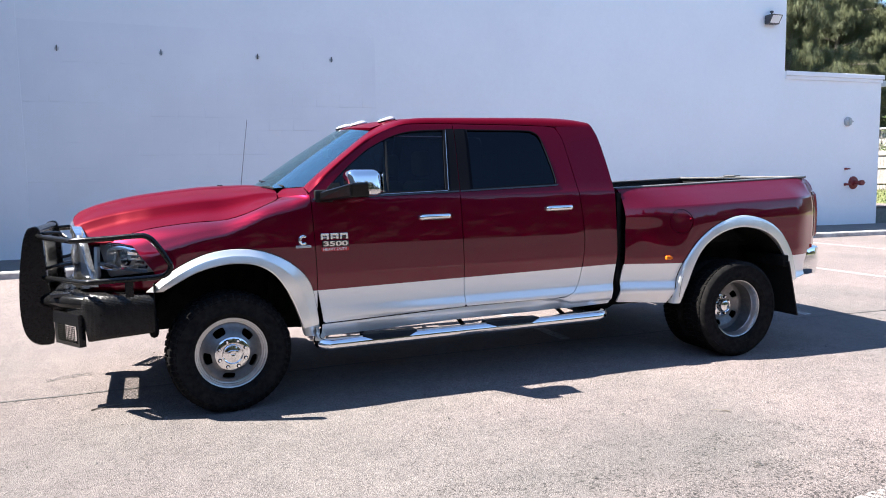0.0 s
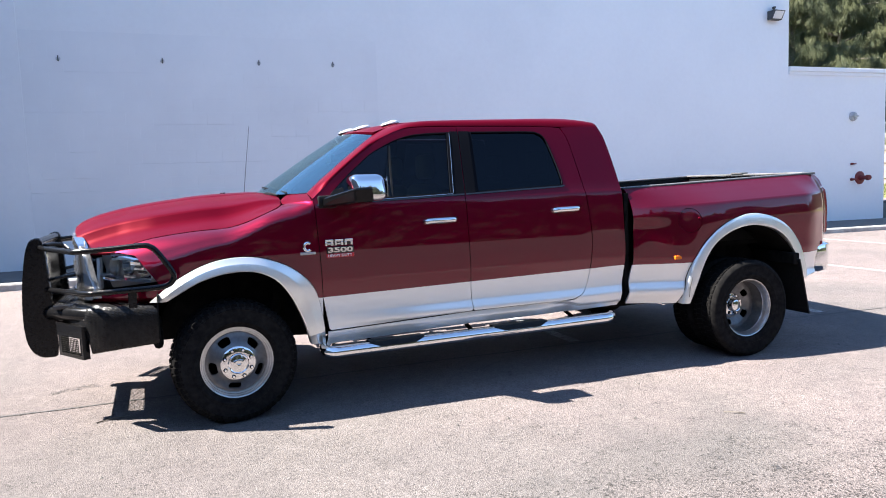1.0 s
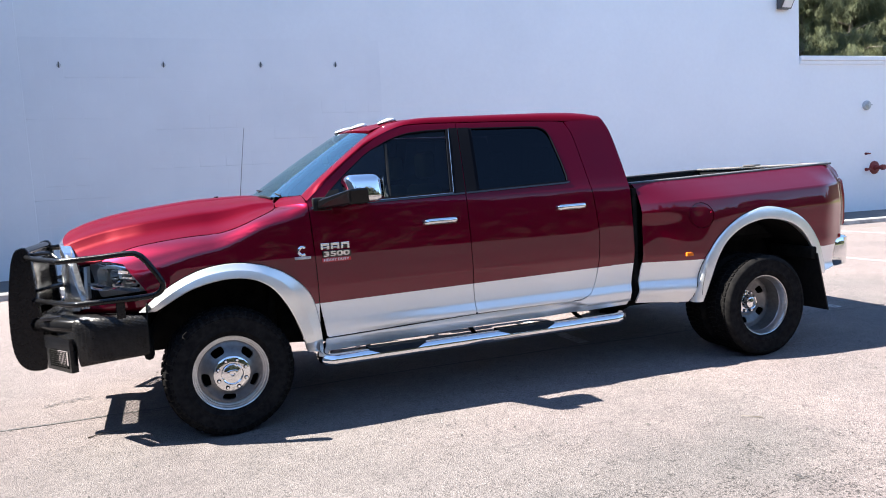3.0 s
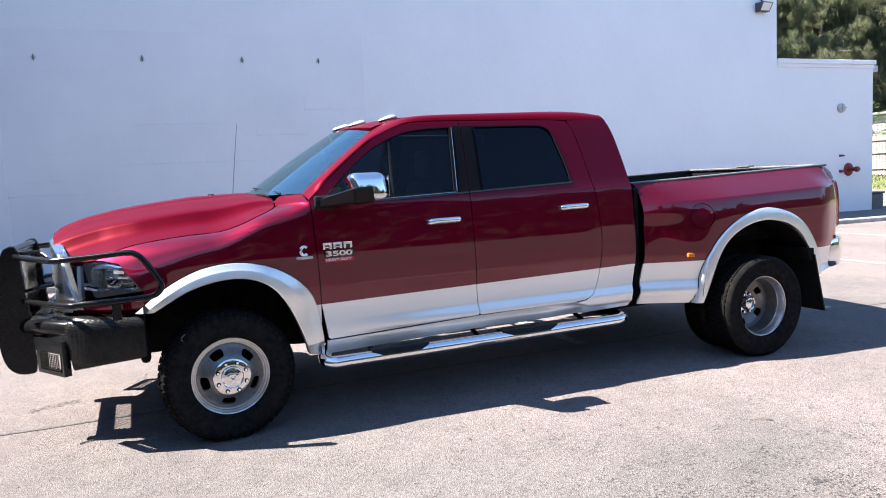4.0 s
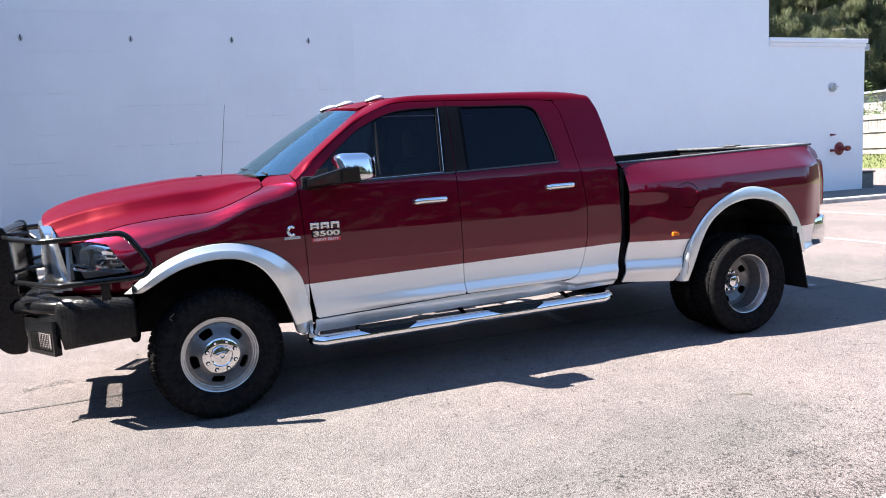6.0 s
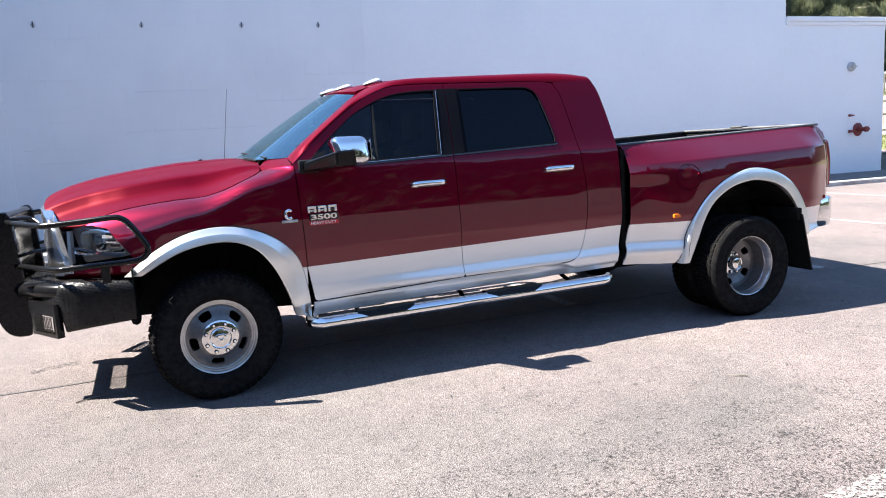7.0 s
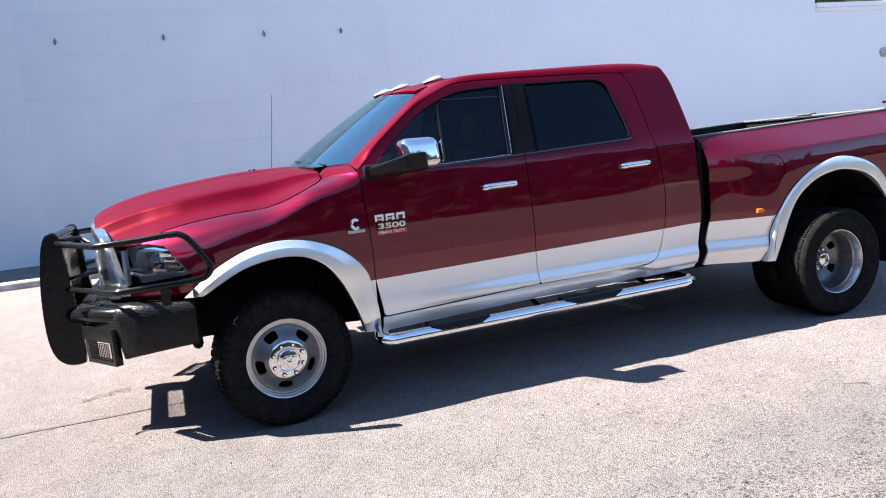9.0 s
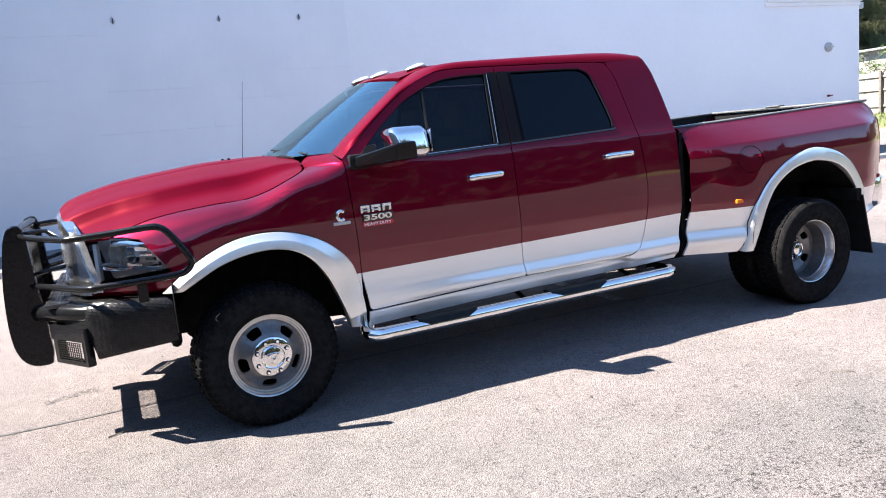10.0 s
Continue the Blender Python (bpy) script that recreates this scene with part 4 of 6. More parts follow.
def rear_wheel():
    dy = table([0.05, 0.09, 0.11, 0.14, 0.17, 0.195, 0.21], [0.02, 0.02, 0.018, 0.006, -0.008, -0.012, -0.012])
    holes = [slot(radians(108 - 72 * k), 0.150, 0.033, 0.024) for k in range(5)] + [circle(0.045, 24)]
    w = panel("rear_wheel", circle(0.205), lambda u, v: (u, dy(math.hypot(u, v)), v), DISC, truck, (0, -1, 0), holes, res=0.018, rim=0.012, label="silver dished outer rear wheel")
    part("rim", lathe([(0.213, -0.113), (0.221, -0.125), (0.222, -0.157), (0.230, -0.167), (0.233, -0.177), (0.241, -0.180), (0.245, -0.175), (0.243, -0.16), (0.236, -0.13), (0.232, 0.05)], 72), STEEL, w, "", True)
    part("inner_barrel", lathe([(0.205, 0.02), (0.206, -0.02), (0.212, -0.06), (0.213, -0.115)], 64), DISC, w, "", True)
    part("wheel_barrel", lathe([(0.204, 0.0), (0.2, 0.3), (0.06, 0.31), (0.0, 0.31)], 40), UNDER, w)
    part("hub_ring", lathe([(0.0, 0.0), (0.050, 0.0), (0.06, 0.004), (0.088, 0.006), (0.097, 0.01), (0.099, 0.03)], 48), CHROME, w, "chrome hub ring", True)
    part("centre_cap", lathe([(0.056, 0.008), (0.056, -0.036), (0.050, -0.048), (0.044, -0.045), (0.03, -0.050), (0.0, -0.053)], 40), CHROME, w, "chrome centre cap", True)
    lug_nuts(w, 0.002, 0.076, 8)
    tyre("tyre", w, -0.212, 0.245, 60, False, 0.036, 0.404)
    tyre("inner_tyre", w, 0.065, 0.235, 60, False, 0.030, 0.402)
    return w


fw = front_wheel()
fw.matrix_basis = pose(-0.003, -0.948, 0.377, 0, 0, 5) @ Matrix.Diagonal((0.985, 1, 0.985, 1))
copy_thing(fw, pose(-0.003, 0.948, 0.394, 0, 0, 185) @ Matrix.Diagonal((0.985, 1, 0.985, 1))).parent = truck
rw = rear_wheel()
rw.matrix_basis = pose(4.083, -1.10, 0.383)
copy_thing(rw, pose(4.077, 1.10, 0.403, 0, 0, 180)).parent = truck


# wheel wells and underbody
def well(cx, cz, r, ya, yb, a0, a1, s):
    arc = [(cx + r * math.cos(radians(a)), cz + r * math.sin(radians(a))) for a in np.linspace(a0, a1, 25)]
    rows = [[(x, s * ya, z) for x, z in arc], [(x, s * yb, z) for x, z in arc]]
    rows.append([(cx + (x - cx) * 0.05, s * yb, cz + (z - cz) * 0.05) for x, z in arc])
    sheet("wheel_well", rows, UNDER, truck, "black wheel-well liner")


def underside(s):
    well(0.03, 0.44, 0.555, 1.005, 0.52, -4, 164, s)
    well(4.15, 0.47, 0.60, 1.20, 0.70, 4, 176, s)
    part("frame_rail", box(-0.85, 5.2, *sorted((s * 0.40, s * 0.50)), 0.47, 0.62, 0.01), UNDER, truck)
    part("mud_flap", hexa([(4.63, s * 1.285, 0.75), (4.63, s * 0.80, 0.75), (4.642, s * 0.80, 0.75), (4.642, s * 1.285, 0.75), (4.742, s * 1.288, 0.268), (4.742, s * 0.80, 0.268), (4.754, s * 0.80, 0.268), (4.754, s * 1.288, 0.268)]), TRIM, truck, "black rubber mud flap")
    part("flap_bracket", box(4.60, 4.66, *sorted((s * 1.26, s * 0.8)), 0.70, 0.80, 0.01), UNDER, truck)


mirrored(underside)
for s in (-1, 1):
    part("sill", box(0.64, 2.98, *sorted((s * 0.80, s * 0.915)), 0.47, 0.62), UNDER, truck)
part("cab_floor", box(0.62, 3.06, -0.86, 0.86, 0.46, 0.52), UNDER, truck)
part("front_axle", cyl((0, -0.85, 0.385), (0, 0.85, 0.385), 0.05), UNDER, truck)
part("rear_axle", cyl((4.077, -0.85, 0.385), (4.077, 0.85, 0.385), 0.06), UNDER, truck)
part("differential", cyl((3.95, 0, 0.385), (4.22, 0, 0.385), 0.15, 0.12), UNDER, truck)
part("transmission", box(0.7, 2.2, -0.2, 0.2, 0.36, 0.56, 0.06), UNDER, truck)
part("fuel_tank", box(2.95, 3.55, -0.80, -0.30, 0.40, 0.62, 0.05), UNDER, truck)
part("exhaust_pipe", tube(cr([(2.6, 0.55, 0.40), (3.6, 0.6, 0.40), (4.1, 0.65, 0.62), (5.0, 0.8, 0.42), (5.2, 1.0, 0.40)], 5), 0.05), UNDER, truck)
part("shock_absorber", cyl((0.30, -0.62, 0.36), (0.36, -0.58, 0.85), 0.03), UNDER, truck)
part("firewall", box(0.56, 0.62, -0.92, 0.92, 0.46, 1.40), UNDER, truck)
part("engine_bay", box(-0.80, 0.5, -0.44, 0.44, 0.58, 1.30), UNDER, truck)
part("radiator_support", box(-0.86, -0.80, -0.60, 0.60, 0.62, 1.15), UNDER, truck)

# ---- nose: grille, headlights ----
CHEEK = mottled("pitted_chrome", (0.46, 0.46, 0.455), (0.66, 0.66, 0.65), 26.0, 0.26, 0.86, 60.0, 0.012)
XF = table([0, 0.4, 0.6, 0.74, 0.80, 0.83], [-1.0, -0.978, -0.94, -0.885, -0.825, -0.79])


def grille_map(d):
    return lambda y, z: (XF(abs(y)) - 0.012 + d + 0.025 * (z - 1.0), y, z)


def mesh_hole(y0, y1, z0, z1):
    b = 0.03
    return [(y0 + b, z0), (y1 - b, z0), (y1, z0 + b), (y1, z1 - b), (y1 - b, z1), (y0 + b, z1), (y0, z1 - b), (y0, z0 + b)]


gh = [mesh_hole(-0.56, -0.06, 1.075, 1.185), mesh_hole(0.06, 0.56, 1.075, 1.185), mesh_hole(-0.58, -0.06, 0.89, 1.0), mesh_hole(0.06, 0.58, 0.89, 1.0)]
grille = panel("grille", [(-0.66, 1.195), (-0.56, 1.235), (-0.4, 1.25), (0, 1.255), (0.4, 1.25), (0.56, 1.235), (0.66, 1.195), (0.745, 1.12), (0.775, 1.0), (0.805, 0.90), (0.79, 0.835), (-0.79, 0.835), (-0.805, 0.90), (-0.775, 1.0), (-0.745, 1.12)], grille_map(0), SATINCHROME, truck, (-1, 0, 0), gh, res=0.05, rim=0.06, label="chrome cross-bar grille surround")
panel("grille_backing", [(-0.66, 1.21), (0.66, 1.21), (0.68, 0.86), (-0.68, 0.86)], grille_map(0.05), TRIM, grille, (-1, 0, 0), res=0.1, rim=0)
gm = bmesh.new()
for z in np.arange(0.89, 1.2, 0.03):
    tube_bm(gm, [(XF(abs(y)) + 0.015, y, z) for y in np.linspace(-0.64, 0.64, 13)], 0.006, 6)
for y in np.arange(-0.62, 0.63, 0.04):
    add_cyl(gm, (XF(abs(y)) + 0.012, y, 0.88), (XF(abs(y)) + 0.012, y, 1.2), 0.006, None, 6)
part("grille_mesh", gm, CHROME, grille, "chrome honeycomb grille mesh", True)
for s in (-1, 1):
    rows = [[(x - 0.004, s * (NOSE(x) + 0.004), z) for z in np.linspace(0.845 + 0.10 * max(x + 0.86, 0) , 1.185 - 0.9 * max(x + 0.88, 0), 9)] for x in (-0.925, -0.915, -0.90, -0.88, -0.86, -0.842)]
    for k, r in enumerate(rows):
        rows[k] = [(p[0] + 0.055 * (1 - (p[2] - 0.84) / 0.30) if k == 5 else p[0] + 0.03 * (1 - (p[2] - 0.84) / 0.30) * k / 5, p[1] + s * (0.03 * (1 - (p[2] - 0.84) / 0.30) * k / 5), p[2]) for p in r]
    sheet("grille_cheek", rows, CHEEK, grille, "chrome side of the grille surround", sharp=60)
part("valance", box(-0.93, -0.70, -0.70, 0.70, 0.66, 0.83, 0.03), TRIM, truck)

HL = cr([(-0.838, 1.114), (-0.78, 1.128), (-0.68, 1.131), (-0.60, 1.118), (-0.565, 1.10)], 3) + [(-0.50, 1.01), (-0.462, 0.955), (-0.458, 0.938), (-0.50, 0.93), (-0.66, 0.912), (-0.772, 0.899), (-0.785, 0.91), (-0.812, 1.0), (-0.836, 1.085)]


HOUSING = mat("dark_lamp_housing", (0.52, 0.53, 0.525), 0.3, 0.35)
SMOKE = mat("smoked_chrome", (0.40, 0.41, 0.40), 0.3, 0.25)


def headlight(s):
    f = fender if s < 0 else flip(fender)
    h = panel("headlight", HL, lambda x, z: (lambda p: (p[0] + 0.05, p[1] * 0.86, p[2]))(f(x, z)), HOUSING, truck, (-0.4, s, 0), res=0.04, rim=0, label="clear headlight with dark housing")
    fy = lambda x, z, k: s * fender_y(x, z) * k
    blade = cr([(-0.79, 1.000), (-0.74, 1.004), (-0.69, 0.990), (-0.64, 0.972), (-0.57, 0.962), (-0.49, 0.952)], 4)
    rows = [[(x, fy(x, z, 0.975), z + dz) for x, z in blade] for dz in (-0.014, 0.004)] + [[(x + 0.02, fy(x, z, 0.90), z + 0.012) for x, z in blade]]
    sheet("chrome_blade", rows, CHROME, h, "curved chrome trim inside the headlight")
    swoosh = cr([(-0.775, 0.998), (-0.72, 1.003), (-0.67, 0.988), (-0.62, 0.984), (-0.55, 0.982), (-0.50, 0.985)], 4)
    sheet("chrome_swoosh", [[(x, fy(x, z, 0.992 - 0.05 * k), z + 0.010 * k - 0.005) for x, z in swoosh] for k in (0, 1)], CHROME, h, "thin chrome strip inside the headlight")
    rows = [[(x, fy(x, z, k), z) for z in np.linspace(0.905, 1.105, 9)] for x, k in ((-0.812, 0.99), (-0.795, 0.97), (-0.78, 0.92))]
    sheet("inner_bezel", rows, SMOKE, h, "smoked inner bezel")
    rows = [[(x, fy(x, z, 0.94), z) for x in np.linspace(-0.72, -0.52, 7)] for z in (1.085, 1.10, 1.115)]
    sheet("upper_blade", rows, CHROME, h)
    panel("lens", HL, lambda x, z: (lambda p: (p[0] - 0.004, p[1] * 1.004, p[2]))(f(x, z)), LENS, h, (-0.4, s, 0), res=0.04, rim=0, label="clear headlight lens")
    rows = [[(x, fy(x, z, 0.985 - 0.03 * k), z + 0.020 * k) for x, z in cr([(-0.775, 0.972), (-0.73, 0.962), (-0.68, 0.958), (-0.64, 0.966)], 4)] for k in (0, 1)]
    sheet("lower_blade", rows, CHROME, h)
    for k in range(4):
        x, z = -0.575 + 0.020 * k, 1.055 - 0.029 * k
        rows = [[(x + u, fy(x + u, z, 0.985 - 0.03 * j), z + 0.017 * j - 0.06 * u) for u in np.linspace(-0.03, 0.028, 5)] for j in (0, 1)]
        sheet("chrome_step", rows, SATINCHROME, h)
    for x, r in ((-0.735, 0.044), (-0.645, 0.058)):
        y = s * fender_y(x, 1.03)
        b = lathe([(0.0, 0.05), (r * 0.4, 0.046), (r * 0.8, 0.02), (r, -0.01)], 24)
        bmesh.ops.transform(b, verts=b.verts, matrix=pose(x + 0.03, y * 0.90, 1.045, 0, 0, -28 if s < 0 else 208) @ Matrix.Diagonal((0.75, 1, 1.2, 1)))
        part("reflector", b, CHROME if x > -0.7 else SMOKE, h, "", True)


mirrored(headlight)


def under_light(s):
    rows = [[(x, s * (NOSE(max(x, -0.90)) * k), z) for x in np.linspace(-0.90, -0.46, 9)] for k, z in ((0.955, 0.895), (0.97, 0.87), (0.965, 0.83), (0.93, 0.80))]
    sheet("lower_valance", rows, RED, truck, "red panel under the headlight")


mirrored(under_light)

# ---- black grille guard and bumper ----
PLATE = mottled("chequer_plate", (0.006, 0.006, 0.0065), (0.012, 0.012, 0.0125), 30.0, 0.25)
bsdf(PLATE).inputs["Specular IOR Level"].default_value = 0.22
pxyz = PLATE.node_tree.nodes.new("ShaderNodeSeparateXYZ")
tie(PLATE, place(PLATE), pxyz.inputs[0])
pu = mth(PLATE, 'ADD', pxyz.outputs[0], pxyz.outputs[1])
pv = mth(PLATE, 'ADD', pxyz.outputs[2], mth(PLATE, 'MULTIPLY', pxyz.outputs[0], 0.2))
wa = mth(PLATE, 'SINE', mth(PLATE, 'MULTIPLY', mth(PLATE, 'ADD', pu, pv), 190.0))
wb = mth(PLATE, 'SINE', mth(PLATE, 'MULTIPLY', mth(PLATE, 'SUBTRACT', pu, pv), 190.0))
bump(PLATE, mth(PLATE, 'MAXIMUM', mth(PLATE, 'MULTIPLY', wa, wb), 0.0), 0.32, 0.0035)

stations = [((-1.075, 0.0), (1, 0)), ((-1.075, 0.30), (1, 0)), ((-1.07, 0.52), (1, 0)), ((-1.0, 0.70), (0.85, -0.5)), ((-0.895, 0.868), (0.7, -0.7)), ((-0.87, 0.895), (0.45, -0.9)), ((-0.70, 0.945), (0.15, -1)), ((-0.462, 1.005), (0, -1))]


def bumper_row(p, d, s):
    (x, y), (dx, dy) = p, d
    lo = 0.06 if y < 0.5 else (0.048 if y > 0.99 else 0.022 if y > 0.93 else 0.0 if y > 0.88 else 0.11)
    return [(x + dx * k, s * (y + dy * k), z) for k, z in ((0.26, 0.835), (0.10, 0.812), (0.05, 0.803), (0.022, 0.793), (0.004, 0.765), (0.0, 0.735), (0.0, 0.53 + lo), (0.006, 0.51 + lo), (0.02, 0.50 + lo), (0.24, 0.505 + lo), (0.26, 0.835))]


rows = [bumper_row(p, d, 1) for p, d in reversed(stations)] + [bumper_row(p, d, -1) for p, d in stations[1:]]
bumper = sheet("front_bumper", rows, PLATE, truck, "black chequer-plate steel front bumper", sharp=40)
for r in (rows[0], rows[-1]):
    link_mesh("end_plate", r[:-1], [tuple(range(len(r) - 1))], PLATE, bumper)


# chequer-plate shelf between the guard and the grille
sh = box(-1.10, -0.90, -0.66, 0.66, 0.775, 0.800, 0.004)
for i in range(9):
    for k in range(44):
        x, y = -1.085 + 0.021 * i, -0.645 + 0.030 * k
        w, l = (0.004, 0.011) if (i + k) % 2 else (0.008, 0.0045)
        add_box(sh, x - w, x + w, y - l, y + l, 0.799, 0.8035)
# brighter than PLATE: the wall's reflection is put into its colour
SHELF = mottled("lit_chequer_plate", (0.05, 0.05, 0.052), (0.09, 0.09, 0.092), 30.0, 0.22, 0.6)
part("bumper_shelf", sh, SHELF, truck, "chequer-plate shelf on top of the bumper")


def guard_side(s):
    prof = cr([(-1.205, 1.238), (-1.238, 1.222), (-1.262, 1.17), (-1.280, 1.09), (-1.306, 0.90), (-1.315, 0.70), (-1.306, 0.56), (-1.275, 0.472), (-1.220, 0.428), (-1.153, 0.422), (-1.125, 0.430)], 3) + [(-1.112, 0.50), (-1.128, 0.74), (-1.140, 0.90), (-1.150, 1.10), (-1.156, 1.18)] + cr([(-1.164, 1.212), (-1.180, 1.234), (-1.205, 1.238)], 3)[:-1]
    bm = bmesh.new()
    n = len(prof)
    rings = []
    for y, k in ((0.455, 0.985), (0.446, 1.0), (0.399, 1.0), (0.39, 0.985)):
        rings.append([bm.verts.new((-1.19 + (x + 1.19) * k, s * y, 0.85 + (z - 0.85) * k)) for x, z in prof])
    for a, b in zip(rings, rings[1:]):
        for i in range(n):
            bm.faces.new((a[i], a[(i + 1) % n], b[(i + 1) % n], b[i]))
    bm.faces.new(rings[0])
    bm.faces.new(rings[-1])
    part("guard_upright", bm, BLACKPOWDER, truck, "matt black grille-guard side plate", True)
    loop = cr([(-1.185, s * 0.44, 1.176), (-1.125, s * 0.55, 1.168), (-0.95, s * 0.86, 1.162), (-0.90, s * 0.93, 1.164), (-0.70, s * 1.02, 1.176), (-0.53, s * 1.09, 1.190), (-0.475, s * 1.11, 1.182), (-0.43, s * 1.12, 1.14), (-0.36, s * 1.128, 1.03), (-0.348, s * 1.128, 0.985), (-0.372, s * 1.118, 0.945), (-0.43, s * 1.10, 0.925), (-0.60, s * 1.04, 0.912), (-0.80, s * 0.965, 0.900), (-0.86, s * 0.93, 0.895), (-0.95, s * 0.80, 0.893), (-1.16, s * 0.44, 0.888)], 5)
    part("brush_guard_tube", tube(loop, 0.0178, 14), BLACKPOWDER, truck, "black tubular headlight guard", True)
    part("guard_post", box(-0.625, -0.575, *sorted((s * 1.00, s * 1.03)), 0.795, 0.905, 0.004), BLACKPOWDER, truck)
    part("bumper_tube", tube([(-1.15, s * 0.43, 0.728), (-1.06, s * 0.575, 0.738), (-0.88, s * 0.82, 0.748), (-0.78, s * 0.86, 0.748)], 0.050, 20), BLACKPOWDER, truck, "", True)
    # lamp pocket in the corner of the bumper, with its wire screen
    a, b = Vector((-1.105, s * 0.60, 0)), Vector((-0.925, s * 0.885, 0))
    d = (b - a).normalized()
    nrm = Vector((d.y * s, -d.x * s, 0))
    nrm = nrm if nrm.x < 0 else -nrm
    bm = bmesh.new()
    for f0, f1, z0, z1 in ((0.06, 1.0, 0.468, 0.490), (0.0, 1.0, 0.602, 0.68), (0.06, 0.20, 0.490, 0.602), (0.90, 1.0, 0.490, 0.602)):
        hx = []
        for k in (-0.05, -0.006):
            for q, z in ((a.lerp(b, f0), z0), (a.lerp(b, f1), z0), (a.lerp(b, f1), z1), (a.lerp(b, f0), z1)):
                v = q + nrm * k
                hx.append(bm.verts.new((v.x, v.y, z)))
        for f in ((0, 1, 2, 3), (7, 6, 5, 4), (0, 4, 5, 1), (1, 5, 6, 2), (2, 6, 7, 3), (3, 7, 4, 0)):
            bm.faces.new([hx[i] for i in f])
    pocket = part("lamp_pocket", bm, BLACKPOWDER, truck, "black corner lamp pocket with wire screen")
    sc = bmesh.new()
    for i in range(12):
        q = a.lerp(b, 0.23 + 0.058 * i) + nrm * 0.001
        add_cyl(sc, (q.x, q.y, 0.492), (q.x, q.y, 0.60), 0.0026, None, 5)
    for i in range(9):
        z = 0.494 + 0.013 * i
        q, r = a.lerp(b, 0.19) + nrm * 0.001, a.lerp(b, 0.91) + nrm * 0.001
        add_cyl(sc, (q.x, q.y, z), (r.x, r.y, z), 0.0026, None, 5)
    part("wire_screen", sc, UNDER, pocket, "dark wire screen")
    # thin plate added to keep sunlight off the front tyre
    part("tyre_sun_blocker", box(-0.458, -0.453, *sorted((s * 0.50, s * 1.075)), 0.60, 0.87), UNDER, truck)
    part("bumper_bracket", box(-0.50, -0.44, *sorted((s * 0.84, s * 0.96)), 0.50, 0.64, 0.03), UNDER, truck)


mirrored(guard_side)
for z, x, r in ((1.205, -1.195, 0.026), (0.50, -1.21, 0.03)):
    part("guard_crossbar", cyl((x, -0.40, z), (x, 0.40, z), r), BLACKPOWDER, truck, "", True)
for s in (-1, 1):
    part("guard_stay", tube([(-1.165, s * 0.40, 1.185), (-1.09, s * 0.41, 1.190), (-1.05, s * 0.42, 1.188), (-0.98, s * 0.43, 1.12)], 0.012, 8), BLACKPOWDER, truck)
    part("guard_stay", tube([(-1.15, s * 0.40, 0.945), (-1.06, s * 0.42, 0.965), (-0.98, s * 0.44, 0.975)], 0.012, 8), BLACKPOWDER, truck)
em = bmesh.new()
pitch = 0.036
for H0, H1, Y0, Y1, mx in ((0.595, 0.735, -0.28, 0.28, -1.225), (0.80, 1.195, -0.395, 0.395, -1.185)):
    for sgn in (1, -1):
        k = -int((H1 - H0) / pitch) - 1
        while k * pitch < (Y1 - Y0):
            ya, za, yb, zb = Y0 + k * pitch, H0, Y0 + k * pitch + (H1 - H0), H1
            if ya < Y0:
                za += Y0 - ya
                ya = Y0
            if yb > Y1:
                zb -= yb - Y1
                yb = Y1
            if zb - za > 0.005:
                add_cyl(em, (mx, sgn * ya, za), (mx, sgn * yb, zb), 0.0030, None, 4)
            k += 1
lp = bmesh.new()
add_box(lp, -1.245, -1.215, -0.39, 0.39, 0.50, 0.598, 0.01)
for s in (-1, 1):
    add_box(lp, -1.235, -1.205, *sorted((s * 0.28, s * 0.39)), 0.592, 0.735, 0.008)
add_box(lp, -1.235, -1.205, -0.39, 0.39, 0.730, 0.862, 0.006)
add_box(lp, -1.200, -1.180, -0.39, 0.39, 1.130, 1.20, 0.006)
part("guard_lower_panel", lp, BLACKPOWDER, truck, "black lower guard panel")
part("guard_mesh", em, BLACKPOWDER, truck, "black expanded-metal mesh")


